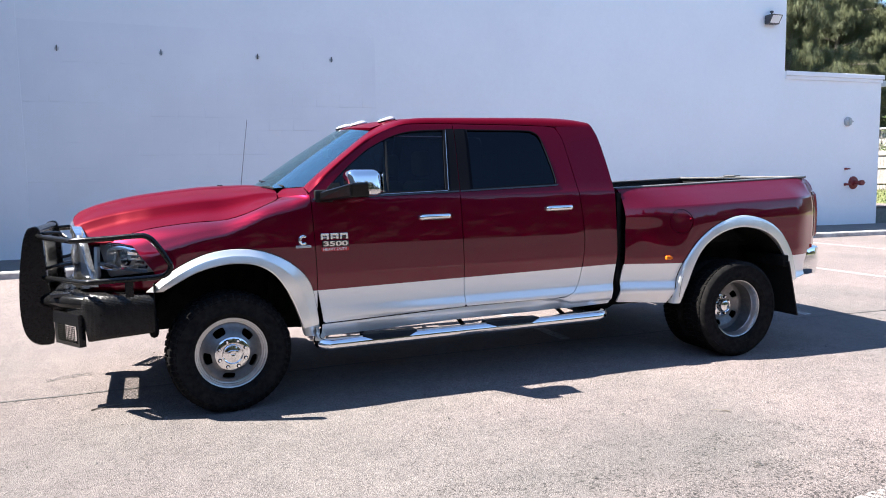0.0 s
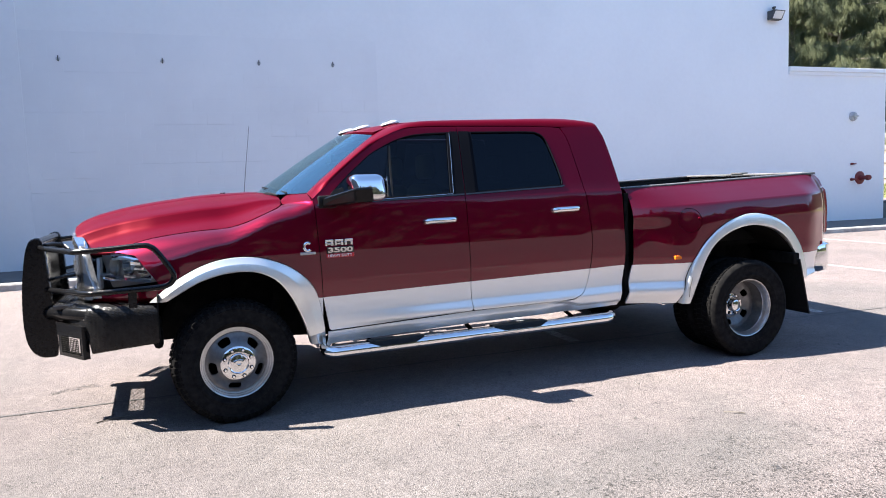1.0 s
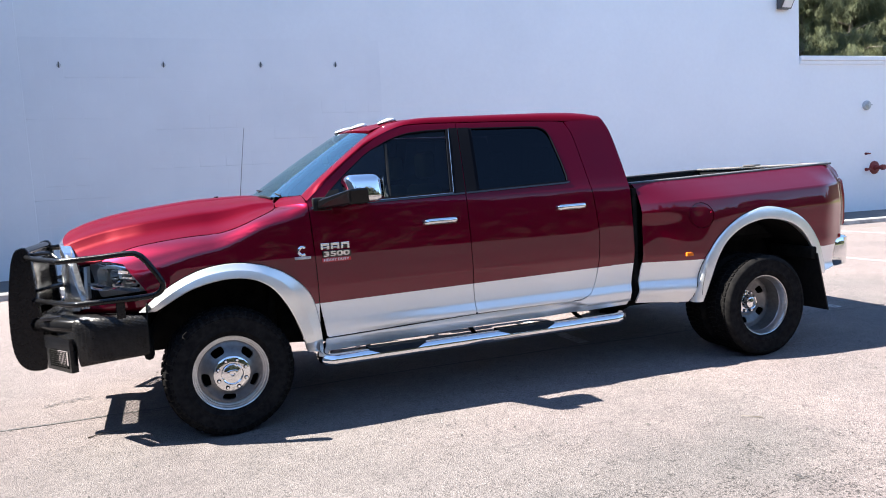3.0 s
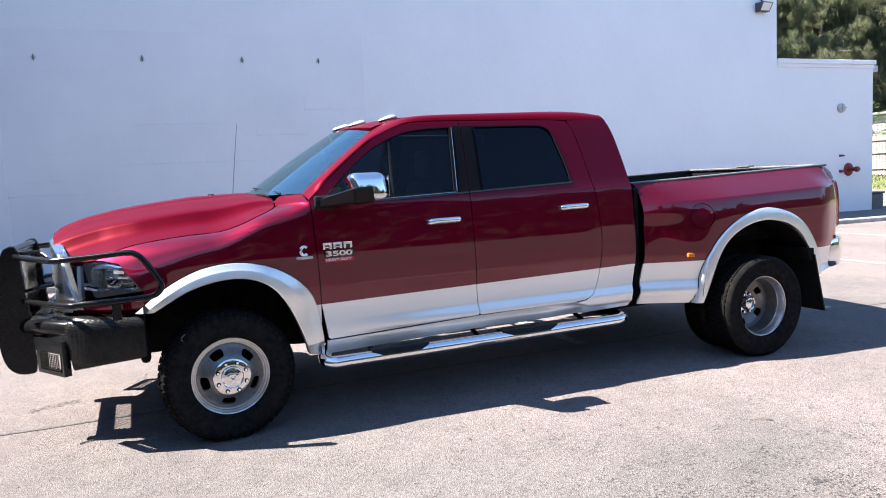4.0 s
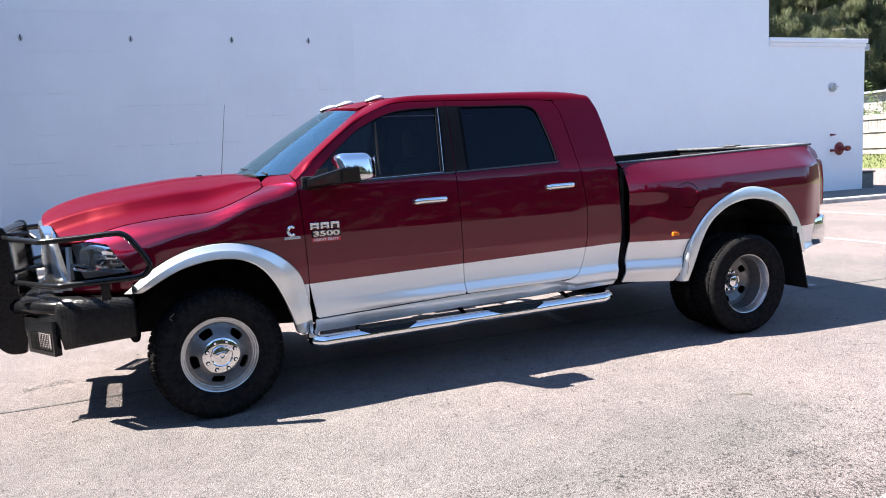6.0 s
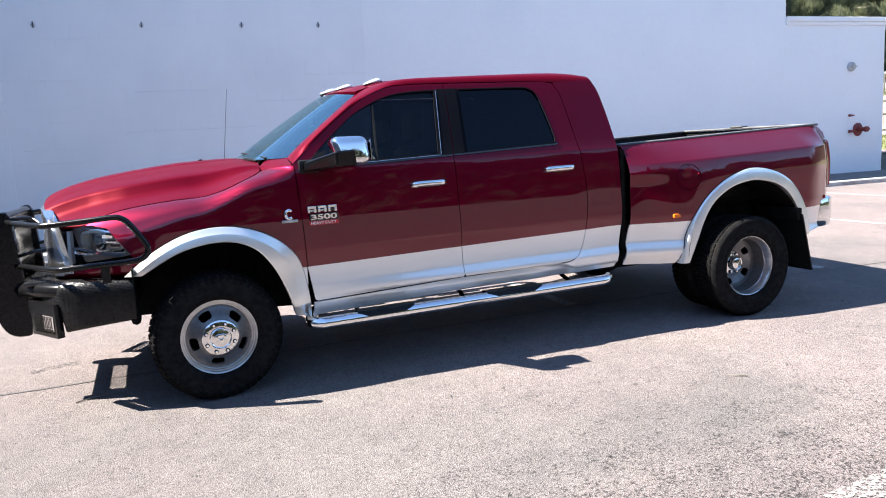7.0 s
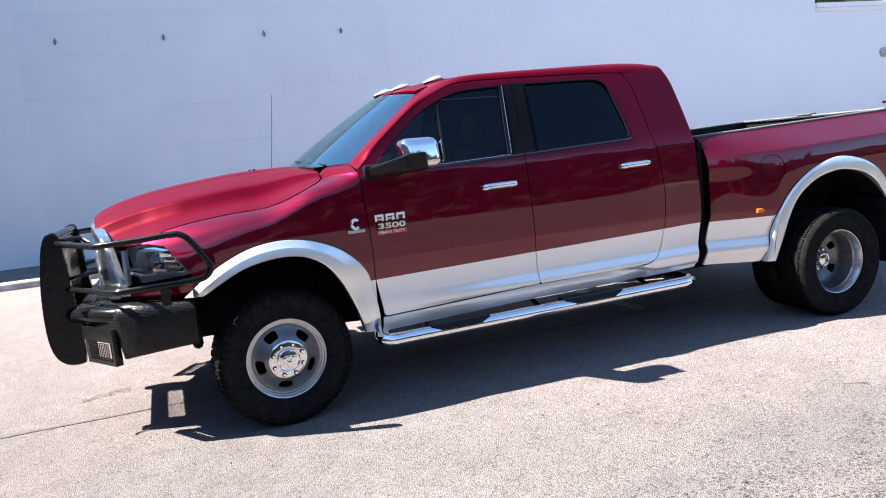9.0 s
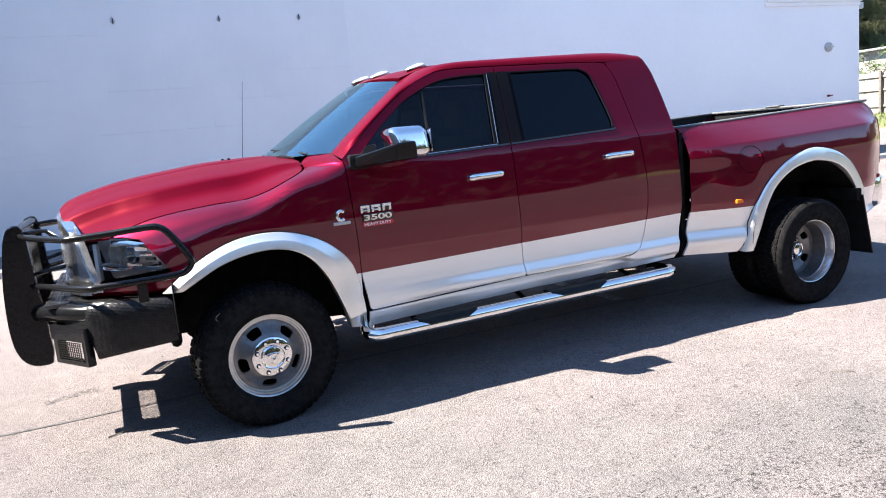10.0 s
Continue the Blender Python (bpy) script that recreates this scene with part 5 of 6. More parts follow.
# ---- flank fittings ----
def fittings(s):
    d = (0 if s < 0 else 1)
    # handles
    for door, x0, x1, z in ((front_doors[d], 1.372, 1.605, 1.231), (rear_doors[d], 2.424, 2.648, 1.263)):
        y = WZ(z)
        path = cr([(x0, s * (y - 0.005), z), (x0 + 0.012, s * (y + 0.026), z), (x0 + 0.05, s * (y + 0.034), z + 0.003), (x1 - 0.045, s * (y + 0.034), z + 0.004), (x1 - 0.004, s * (y + 0.024), z + 0.004), (x1, s * (y - 0.005), z + 0.004)], 5)
        bm = tube(path, 0.0145, 12)
        for v in bm.verts:
            v.co.z = z + (v.co.z - z) * 1.38
        h = part("door_handle", bm, CHROME, door, "chrome pull handle", True)
        # black box stands for the shade in the bowl behind the handle
        part("handle_recess", box(x0 + 0.02, x1 - 0.015, *sorted((s * (y - 0.01), s * (y + 0.002))), z - 0.026, z + 0.026, 0.008), GLOSSBLACK, h)
        part("key_cap", box(x1 + 0.004, x1 + 0.036, *sorted((s * (y - 0.01), s * (y + 0.012))), z - 0.022, z + 0.028, 0.006), RED, h)
    # door mirror: black arm, chrome head
    arm = part("door_mirror", hexa([(0.615, s * 0.945, 1.362), (0.625, s * 0.955, 1.43), (0.80, s * 0.945, 1.440), (0.82, s * 0.95, 1.372),
                                    (0.80, s * 1.285, 1.398), (0.795, s * 1.295, 1.497), (0.915, s * 1.30, 1.502), (0.925, s * 1.29, 1.400)]), ARMBLACK, front_doors[d], "black mirror arm with chrome head")
    bv = arm.modifiers.new("bevel", 'BEVEL')
    bv.width, bv.segments = 0.014, 3
    head = box(0.785, 1.035, *sorted((s * 1.04, s * 1.255)), 1.405, 1.585, 0.05, 5)
    for v in head.verts:
        k = (v.co.z - 1.405) / 0.18
        v.co.x += (0.03 * (1 - k) if v.co.x < 0.9 else -0.012 * k)
        v.co.y -= s * 0.03 * k
    hd = part("mirror_head", head, MIRRORCHROME, arm, "chrome mirror shell", True)
    part("mirror_glass", box(1.029, 1.034, *sorted((s * 1.06, s * 1.24)), 1.43, 1.56, 0.002), CHROME, arm)
    part("mirror_foot", box(0.61, 0.74, *sorted((s * 0.93, s * 0.985)), 1.36, 1.45, 0.015), TRIM, arm, "", True)
    part("sail_panel", hexa([(0.655, s * 0.948, 1.405), (0.735, s * 0.925, 1.492), (0.80, s * 0.923, 1.50), (0.80, s * 0.957, 1.41), (0.655, s * 0.961, 1.405), (0.735, s * 0.931, 1.492), (0.80, s * 0.929, 1.50), (0.80, s * 0.963, 1.41)]), TRIM, arm)
    # side step
    path = cr([(0.70, s * 0.84, 0.44), (0.62, s * 0.94, 0.40), (0.605, s * 1.03, 0.378), (0.66, s * 1.072, 0.373), (0.80, s * 1.075, 0.374), (1.8, s * 1.075, 0.381), (2.72, s * 1.075, 0.388), (2.85, s * 1.07, 0.389), (2.91, s * 1.03, 0.395), (2.915, s * 0.94, 0.392), (2.87, s * 0.84, 0.40)], 6)
    bm = tube(path, 0.043, 16)
    st = part("side_step", bm, CHROME, truck, "chrome tubular side step with black pads", True)
    for x0, x1 in ((0.90, 1.30), (1.86, 2.30)):
        rows = []
        for i, x in enumerate(np.linspace(x0, x1, 13)):
            k = min(i, 12 - i) / 2.0
            a0 = 60 - 45 * min(1.0, k)
            zc = 0.373 + 0.0068 * (x - 0.62)
            rows.append([(x, s * (1.075 + 0.0475 * math.cos(radians(a))), zc + 0.0475 * math.sin(radians(a))) for a in np.linspace(a0, 98, 9)] + [(x, s * (1.05 - 0.02 * j), zc + 0.046 - 0.001 * j) for j in range(4)] + [(x, s * 0.985, zc + 0.02)])
        sheet("step_pad", rows, TRIM, st, "black rubber step pad", sharp=60)
    for x in (0.95, 1.75, 2.65):
        part("step_bracket", tube([(x, s * 1.06, 0.37), (x, s * 0.95, 0.36), (x, s * 0.5, 0.5)], 0.016, 8), UNDER, st)
    # amber marker, antenna side is the far one
    part("side_marker", box(3.447, 3.529, *sorted((s * (bed_y(3.46, 0.835) - 0.03), s * (bed_y(3.46, 0.835) + 0.014))), 0.818, 0.850, 0.007), AMBER, truck, "amber side marker lamp")
    f = bed if s < 0 else flip(bed)
    tl = panel("tail_light", [(5.242, 0.925), (5.244, 1.332), (5.305, 1.338), (5.328, 1.31), (5.324, 0.94), (5.29, 0.918)], lambda x, z: (lambda p: (p[0], p[1] * 1.006, p[2]))(f(x, z)), REDLENS, truck, (0.4, s, 0), res=0.04, rim=0.03, label="red wrap-around tail light")
    # black strip laid over the joint to stand for the shaded gap
    panel("lamp_gap_strip", [(5.224, 0.922), (5.224, 1.338), (5.247, 1.338), (5.247, 0.922)], lambda x, z: (lambda p: (p[0], p[1] * 1.004, p[2]))(f(x, z)), UNDER, tl, (0.4, s, 0), res=0.04, rim=0.01, label="black strip standing for the dark gap beside the tail light")
    part("corner_post", box(5.10, 5.27, *sorted((s * 0.78, s * 0.84)), 0.62, 1.42, 0.02), RED, truck)
    part("side_reflector", box(5.07, 5.10, *sorted((s * (bed_y(5.08, 0.85) - 0.02), s * (bed_y(5.08, 0.85) + 0.006))), 0.835, 0.865, 0.004), REDLENS, truck, "small red reflector")
    # fuel door finger notch, flank moulding
    if s < 0:
        nb = bmesh.new()
        bmesh.ops.create_icosphere(nb, subdivisions=2, radius=0.012, matrix=Matrix.Translation((3.672, -bed_y(3.672, 1.14) + 0.004, 1.145)))
        part("finger_notch", nb, RED, beds[0], "", True)


mirrored(fittings)
# dark joint between cab and box
part("cab_gap", box(3.10, 3.135, -0.965, 0.965, 0.48, 1.37), UNDER, truck)
# rear bumper
rb = cr([(5.075, -1.0), (5.17, -1.005), (5.30, -0.985), (5.355, -0.92), (5.38, -0.75), (5.39, -0.4), (5.39, 0.4), (5.38, 0.75), (5.355, 0.92), (5.30, 0.985), (5.17, 1.005), (5.075, 1.0)], 4)
rows = []
for i, (x, y) in enumerate(rb):
    k = min(1.0, min(i, len(rb) - 1 - i) / 7.0)
    rows.append([(x - (0.10 if x > 5.2 else 0.0), y * 0.90, 0.825), (x - 0.02, y * 0.985, 0.83), (x, y, 0.815), (x, y, 0.74), (x, y, 0.67 - 0.02 * k), (x - 0.015, y * 0.99, 0.625 - 0.045 * k), (x - 0.05, y * 0.95, 0.60 - 0.04 * k)])
rear_bumper = sheet("rear_bumper", rows, CHROME, truck, "chrome rear bumper with black step pads", sharp=50)
part("step_pad", box(5.13, 5.33, -0.90, 0.90, 0.826, 0.842, 0.006), TRIM, rear_bumper)
part("bumper_backing", box(5.05, 5.25, -0.9, 0.9, 0.58, 0.80), UNDER, rear_bumper)

# roof marker lamps
for x, y, a in ((1.045, 0.0, 0), (1.12, -0.19, -6), (1.12, 0.19, 6), (1.265, -0.50, -12), (1.265, 0.50, 12)):
    z = roof(x + 0.03, y)[2]
    bm = bmesh.new()
    bmesh.ops.create_uvsphere(bm, u_segments=20, v_segments=12, radius=1.0)
    for v in bm.verts:
        u = v.co.copy()
        v.co = Vector((u.x * 0.072, u.y * 0.046 * (1 + 0.45 * u.x), max(u.z, -0.2) * 0.023 * (1 + 0.45 * u.x)))
    lamp = part("roof_lamp", bm, LAMPWHITE, truck, "bright silver roof marker lamp", True)
    lamp.matrix_basis = pose(x + 0.02, y, z + 0.002, 0, -9, a)
    part("lamp_gasket", box(-0.068, 0.07, -0.040, 0.040, -0.014, -0.002, 0.004), TRIM, lamp)

# antenna, wipers, washer jets
part("antenna", tube([(0.285, 0.86, 1.28), (0.292, 0.85, 1.50), (0.33, 0.85, 1.80), (0.367, 0.85, 2.075)], lambda t: 0.0035 - 0.0015 * t, 6), DARKMETAL, truck, "thin black whip antenna")
for y0, y1 in ((-0.62, -0.05), (0.1, 0.66)):
    p0, p1 = Vector(screen(y0 / 0.74, 0.02)), Vector(screen(y1 / 0.74, 0.10))
    part("wiper", tube([p0 + Vector((-0.03, 0, 0.0)), p0.lerp(p1, 0.4) + Vector((-0.012, 0, 0.006)), p1 + Vector((-0.008, 0, 0.008))], 0.0055, 6), TRIM, truck, "black windscreen wiper")
part("wiper_pivot", tube(cr([(0.33, -0.22, 1.466), (0.345, -0.30, 1.476), (0.37, -0.40, 1.472), (0.40, -0.50, 1.460)], 4), 0.008, 8), TRIM, truck)
for x, y in ((0.05, -0.12), (0.05, 0.2)):
    part("washer_jet", box(x - 0.009, x + 0.009, y - 0.012, y + 0.012, hood(x, y)[2] - 0.002, hood(x, y)[2] + 0.011, 0.004), TRIM, truck)
st = hexa([tuple(Vector(screen(u, v)) + Vector((0.012 + k, 0, -0.01))) for k in (0, 0.001) for u, v in ((-0.22, 0.42), (-0.02, 0.42), (-0.02, 0.50), (-0.22, 0.50))])
part("sticker", st, WORNGREY, windshield, "white paper sticker inside the glass")

# ---- badges ----
def flank_text(body, x, z, size, material, parent, width=None, depth=0.002, thick=0.0):
    cu = bpy.data.curves.new("lettering", 'FONT')
    cu.body, cu.size, cu.extrude, cu.offset = body, size, depth, thick
    tmp = bpy.data.objects.new("lettering", cu)
    scene.collection.objects.link(tmp)
    bpy.context.view_layer.update()
    me = bpy.data.meshes.new_from_object(tmp.evaluated_get(bpy.context.evaluated_depsgraph_get()))
    bpy.data.objects.remove(tmp)
    w = max(v.co.x for v in me.vertices)
    k = (width / w) if width else 1.0
    for v in me.vertices:
        a, b, c = v.co
        v.co = (x + a * k, -WZ(z) - 0.004 - c, z + b)
    me.materials.clear()
    me.materials.append(material)
    ob = new("lettering", me)
    ob.parent = parent
    return ob


def bars(x0, z0, w, h, material, parent):
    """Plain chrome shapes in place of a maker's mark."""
    bm = bmesh.new()
    y = -WZ(z0)
    u = w / 3.0
    for k in range(3):
        a = x0 + k * u
        add_box(bm, a, a + u * 0.86, y - 0.010, y + 0.01, z0 + h * 0.62, z0 + h, 0.003)
        add_box(bm, a, a + u * 0.24, y - 0.010, y + 0.01, z0, z0 + h * 0.62, 0.003)
        add_box(bm, a + u * 0.60, a + u * 0.86, y - 0.010, y + 0.01, z0, z0 + h * 0.62, 0.003)
        if k < 2:
            add_box(bm, a + u * 0.24, a + u * 0.60, y - 0.010, y + 0.01, z0 + h * 0.22, z0 + h * 0.40, 0.002)
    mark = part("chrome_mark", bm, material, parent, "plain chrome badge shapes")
    part("mark_plate", box(x0 + 0.004, x0 + w - 0.012, y - 0.004, y + 0.008, z0 + 0.003, z0 + h - 0.003, 0.002), GLOSSBLACK, mark)


BADGERED = mat("badge_red", (0.5, 0.01, 0.02), 0.3)
bars(0.637, 1.103, 0.205, 0.044, CHROME, front_doors[0])
bd = part("badge_plate", box(0.647, 0.838, -1.002, -0.99, 1.050, 1.096, 0.004), GLOSSBLACK, front_doors[0], "black badge plate")
flank_text("3500", 0.652, 1.058, 0.046, CHROME, bd, 0.178, 0.006, 0.0012)
br = part("badge_strip", box(0.643, 0.838, -1.002, -0.988, 1.020, 1.048, 0.003), BADGERED, front_doors[0], "red badge strip")
flank_text("HEAVY DUTY", 0.652, 1.026, 0.025, WHITEPLASTIC, br, 0.172, 0.006, 0.0004)
bm = tube([(0.517 + 0.024 * math.cos(radians(a)), -1.0, 1.106 + 0.027 * math.sin(radians(a))) for a in range(48, 322, 12)], 0.0115, 10)
part("engine_emblem", bm, CHROME, truck, "curved chrome emblem", True)
part("emblem_plate", box(0.465, 0.570, -1.006, -0.985, 1.052, 1.070, 0.003), GALV, truck, "silver emblem plate")

# ---- cabin ----
def seat(x, y, w):
    bm = bmesh.new()
    add_box(bm, x - 0.50, x, y - w, y + w, 0.72, 0.90, 0.05, 3)
    s = part("cabin_seat", bm, CLOTH, truck, "grey cloth seat", True)
    b = box(-0.06, 0.08, y - w, y + w, 0.0, 0.66, 0.05, 3)
    bmesh.ops.transform(b, verts=b.verts, matrix=pose(x, 0, 0.86, 0, 14, 0))
    part("seat_back", b, CLOTH, s, "", True)
    h = box(x + 0.12, x + 0.22, y - 0.13, y + 0.13, 1.54, 1.74, 0.04, 3)
    part("headrest", h, CLOTH, s, "", True)


for y in (-0.42, 0.42):
    seat(1.42, y, 0.26)
seat(2.42, -0.42, 0.36)
seat(2.42, 0.42, 0.36)
part("dashboard", box(0.60, 1.0, -0.86, 0.86, 0.95, 1.36, 0.07, 3), DASH, truck, "", True)
part("headliner", box(1.38, 2.92, -0.56, 0.56, 1.925, 1.935), CLOTH, truck)
bm = bmesh.new()
ringp = [(1.08 + 0.05 * math.sin(a), -0.42 + 0.19 * math.cos(a), 1.25 + 0.18 * math.sin(a)) for a in np.linspace(0, 2 * math.pi, 29)]
tube_bm(bm, ringp, 0.016, 8, False)
add_cyl(bm, (1.07, -0.42, 1.25), (0.9, -0.42, 1.18), 0.05)
add_box(bm, 1.06, 1.09, -0.58, -0.26, 1.235, 1.265)
part("steering_wheel", bm, DASH, truck, "", True)
part("rear_view_mirror", box(0.90, 0.93, -0.12, 0.12, 1.70, 1.77, 0.01), TRIM, truck)
part("window_divider", tube([(1.155, -0.935, 1.41), (1.18, -0.80, 1.79)], 0.012, 6), TRIM, truck)

# ---- building ----
def built(name, bm, material, label, category, kind="structure"):
    ob = part(name, bm, material)
    return tagged(ob, label, category, kind=kind)


WY = 9.55
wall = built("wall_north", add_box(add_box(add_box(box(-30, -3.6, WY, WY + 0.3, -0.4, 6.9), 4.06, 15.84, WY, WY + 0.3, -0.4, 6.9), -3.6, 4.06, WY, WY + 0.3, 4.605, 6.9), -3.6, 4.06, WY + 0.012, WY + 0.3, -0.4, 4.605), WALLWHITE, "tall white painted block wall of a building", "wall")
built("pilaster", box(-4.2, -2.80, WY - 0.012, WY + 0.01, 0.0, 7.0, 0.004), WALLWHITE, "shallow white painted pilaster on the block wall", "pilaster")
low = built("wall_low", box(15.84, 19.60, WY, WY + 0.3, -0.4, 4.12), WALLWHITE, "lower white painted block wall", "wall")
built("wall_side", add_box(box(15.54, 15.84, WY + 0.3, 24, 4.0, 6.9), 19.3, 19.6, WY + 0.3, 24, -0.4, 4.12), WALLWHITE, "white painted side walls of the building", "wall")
built("roof_deck", add_box(box(-30, 15.54, WY + 0.3, 24, 6.7, 6.8), 15.84, 19.3, WY + 0.3, 24, 3.9, 4.0), WALKGREY, "flat grey roof deck behind the parapet", "roof")
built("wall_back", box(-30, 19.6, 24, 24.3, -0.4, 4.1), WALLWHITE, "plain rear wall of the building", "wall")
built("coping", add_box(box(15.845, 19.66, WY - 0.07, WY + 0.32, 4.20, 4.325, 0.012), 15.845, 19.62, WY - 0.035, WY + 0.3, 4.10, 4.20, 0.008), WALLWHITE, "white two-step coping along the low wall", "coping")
built("gutter", box(19.66, 19.95, WY + 0.1, WY + 0.9, 4.02, 4.2, 0.02), GALV, "pale metal gutter end at the roof edge", "gutter", "")

# added out of view: cuts sky light on the wall's west end
west = built("west_sky_blocker", box(-12.5, -12.0, -30, WY, -0.2, 10.2), mottled("grey_blocker", (0.2, 0.19, 0.18), (0.26, 0.25, 0.24), 1.5, 0.85), "unseen plain grey wall added to block the western sky", "wall")

# walkway and kerb along the wall
xs = [-30, -15, 0, 4.6] + list(np.arange(6, 20.1, 2.0)) + [21.0]
def strip(name, prof, material, label, category):
    ob = sheet(name, [[(x, y, gz(x) + z) for y, z in prof] for x in xs], material, None, label, sharp=30)
    return tagged(ob, category=category, kind="structure")


strip("walkway", [(7.56, 0.10), (WY + 0.05, 0.125)], WALKGREY, "grey concrete walkway at the foot of the wall", "walkway")
strip("kerb", [(7.38, -0.05), (7.385, 0.09), (7.40, 0.112), (7.425, 0.12), (7.55, 0.12), (7.57, 0.11), (7.575, 0.0)], KERBWHITE, "low concrete kerb with worn white paint", "kerb")

# stall lines, tar-filled joint
def ground_strip(name, pts, w, material, label, category, lift=0.004):
    rows = []
    for i, (x, y) in enumerate(pts):
        a, b = Vector(pts[max(i - 1, 0)]), Vector(pts[min(i + 1, len(pts) - 1)])
        d = (b - a).normalized()
        n = Vector((-d.y, d.x)) * w / 2
        rows.append([(x + n.x, y + n.y, gz(x, y + n.y) + lift), (x - n.x, y - n.y, gz(x, y - n.y) + lift)])
    return tagged(sheet(name, rows, material, None, label), category=category, kind="structure")


for x in (0.02, 3.07, 6.10, 9.58, 13.55):
    ground_strip("stall_line", [(x, y) for y in np.arange(7.3, -0.36, -0.5)], 0.11, LINEWHITE, "worn white painted parking stall line", "parking line")
rng = random.Random(3)
ground_strip("tar_joint", [(x, -0.22 - 0.012 * (x + 1.5) + 0.010 * rng.uniform(-1, 1)) for x in np.arange(-5, 12, 0.35)], 0.022, TAR, "thin dark tar-filled joint across the asphalt", "pavement joint")
ground_strip("stall_line", [(1.7, -3.86), (2.4, -3.78), (3.4, -3.66)], 0.26, FADED, "faded white painted mark on the asphalt", "parking line")


ground_strip("asphalt_stain", [(-1.30, 0.25), (-1.2, 0.28), (-1.1, 0.32), (-0.98, 0.335)], 0.10, STAIN, "small dark stain on the asphalt", "pavement stain")
ground_strip("asphalt_stain", [(2.42, -3.17), (2.47, -3.15), (2.53, -3.16)], 0.05, STAIN, "small dark stain on the asphalt", "pavement stain")

# twigs and bits lying on the asphalt
for x, y, a, L in ((-0.80, -0.62, 20, 0.11), (-0.62, -2.3, 70, 0.07), (2.9, -2.4, 140, 0.06)):
    tw = part("twig", tube([(-L, 0, 0.006), (0, 0.006, 0.010), (L, -0.004, 0.006)], lambda u: 0.005 - 0.003 * u, 5), BARK)
    tw.matrix_basis = pose(x, y, gz(x, y), 0, 0, a)
    tagged(tw, "small dry brown twig lying on the asphalt", "twig", "twigs on the asphalt")
gv, gf = [], []
rng = random.Random(31)
for k in range(260):
    x, y = rng.uniform(-4, 9), rng.uniform(-4.4, 6)
    r = rng.uniform(0.005, 0.014)
    i = len(gv)
    n = rng.randint(5, 7)
    gv += [(x + r * math.cos(6.283 * j / n) * rng.uniform(0.7, 1.3), y + r * math.sin(6.283 * j / n) * rng.uniform(0.7, 1.3), gz(x, y) + 0.001) for j in range(n)] + [(x, y, gz(x, y) + r * 0.7)]
    gf += [(i + j, i + (j + 1) % n, i + n) for j in range(n)]
tagged(link_mesh("loose_grit", gv, gf, mottled("dark_grit", (0.03, 0.028, 0.026), (0.12, 0.11, 0.1), 30.0, 0.9)), "scattered dark grit and leaf bits on asphalt", "grit", kind="stuff")


# ---- wall fittings ----
def anchor(x, z):
    ob = part("wall_anchor", box(x - 0.010, x + 0.010, WY - 0.03, WY + 0.02, z - 0.05, z + 0.06, 0.005), DARKMETAL)
    tagged(ob, "small dark rusty metal wall anchor plate", "wall anchor", "anchors in the wall")
    part("washer", lathe_at(x, WY - 0.012, z, [(0.0, -0.012), (0.034, -0.01), (0.04, 0.0), (0.04, 0.012)]), GALV, ob, "", True)
    part("bolt", cyl((x, WY, z), (x, WY - 0.06, z), 0.012, None, 8), DARKMETAL, ob)


def lathe_at(x, y, z, prof, n=28):
    bm = lathe(prof, n)
    bmesh.ops.transform(bm, verts=bm.verts, matrix=Matrix.Translation((x, y, z)))
    return bm


for x in (-2.153, -0.316, 1.545, 3.09):
    anchor(x, 4.087)

# flood lamp
lamp = part("wall_flood_lamp", hexa([(15.05, WY - 0.03, 5.53), (15.42, WY - 0.03, 5.53), (15.42, WY - 0.03, 5.76), (15.05, WY - 0.03, 5.76), (15.05, WY - 0.16, 5.53), (15.42, WY - 0.16, 5.53), (15.42, WY - 0.29, 5.75), (15.05, WY - 0.29, 5.76)]), DARKMETAL)
tagged(lamp, "dark bronze wall-pack flood lamp with pale lens", "wall lamp")
part("lens", hexa([(15.09, WY - 0.165, 5.555), (15.38, WY - 0.165, 5.555), (15.38, WY - 0.275, 5.735), (15.09, WY - 0.275, 5.735), (15.09, WY - 0.185, 5.55), (15.38, WY - 0.185, 5.55), (15.38, WY - 0.295, 5.73), (15.09, WY - 0.295, 5.73)]), WHITEPLASTIC, lamp, "pale ribbed lamp lens")
part("sensor_stem", cyl((15.21, WY - 0.10, 5.76), (15.21, WY - 0.10, 5.83), 0.02), DARKMETAL, lamp)
part("sensor", box(15.17, 15.25, WY - 0.14, WY - 0.06, 5.83, 5.885, 0.016), DARKMETAL, lamp)

# alarm bell
bell = part("alarm_bell", lathe_at(18.27, WY - 0.02, 2.955, [(0.13, 0.02), (0.135, -0.03), (0.12, -0.06), (0.08, -0.075), (0.0, -0.08)]), GALV, None, "", True)
tagged(bell, "round silver alarm bell fixed to the wall", "alarm bell")
part("bell_bracket", add_box(box(18.24, 18.30, WY - 0.115, WY - 0.095, 2.85, 3.06, 0.006), 18.2, 18.40, WY - 0.12, WY - 0.10, 2.945, 2.975, 0.004), GALV, bell)

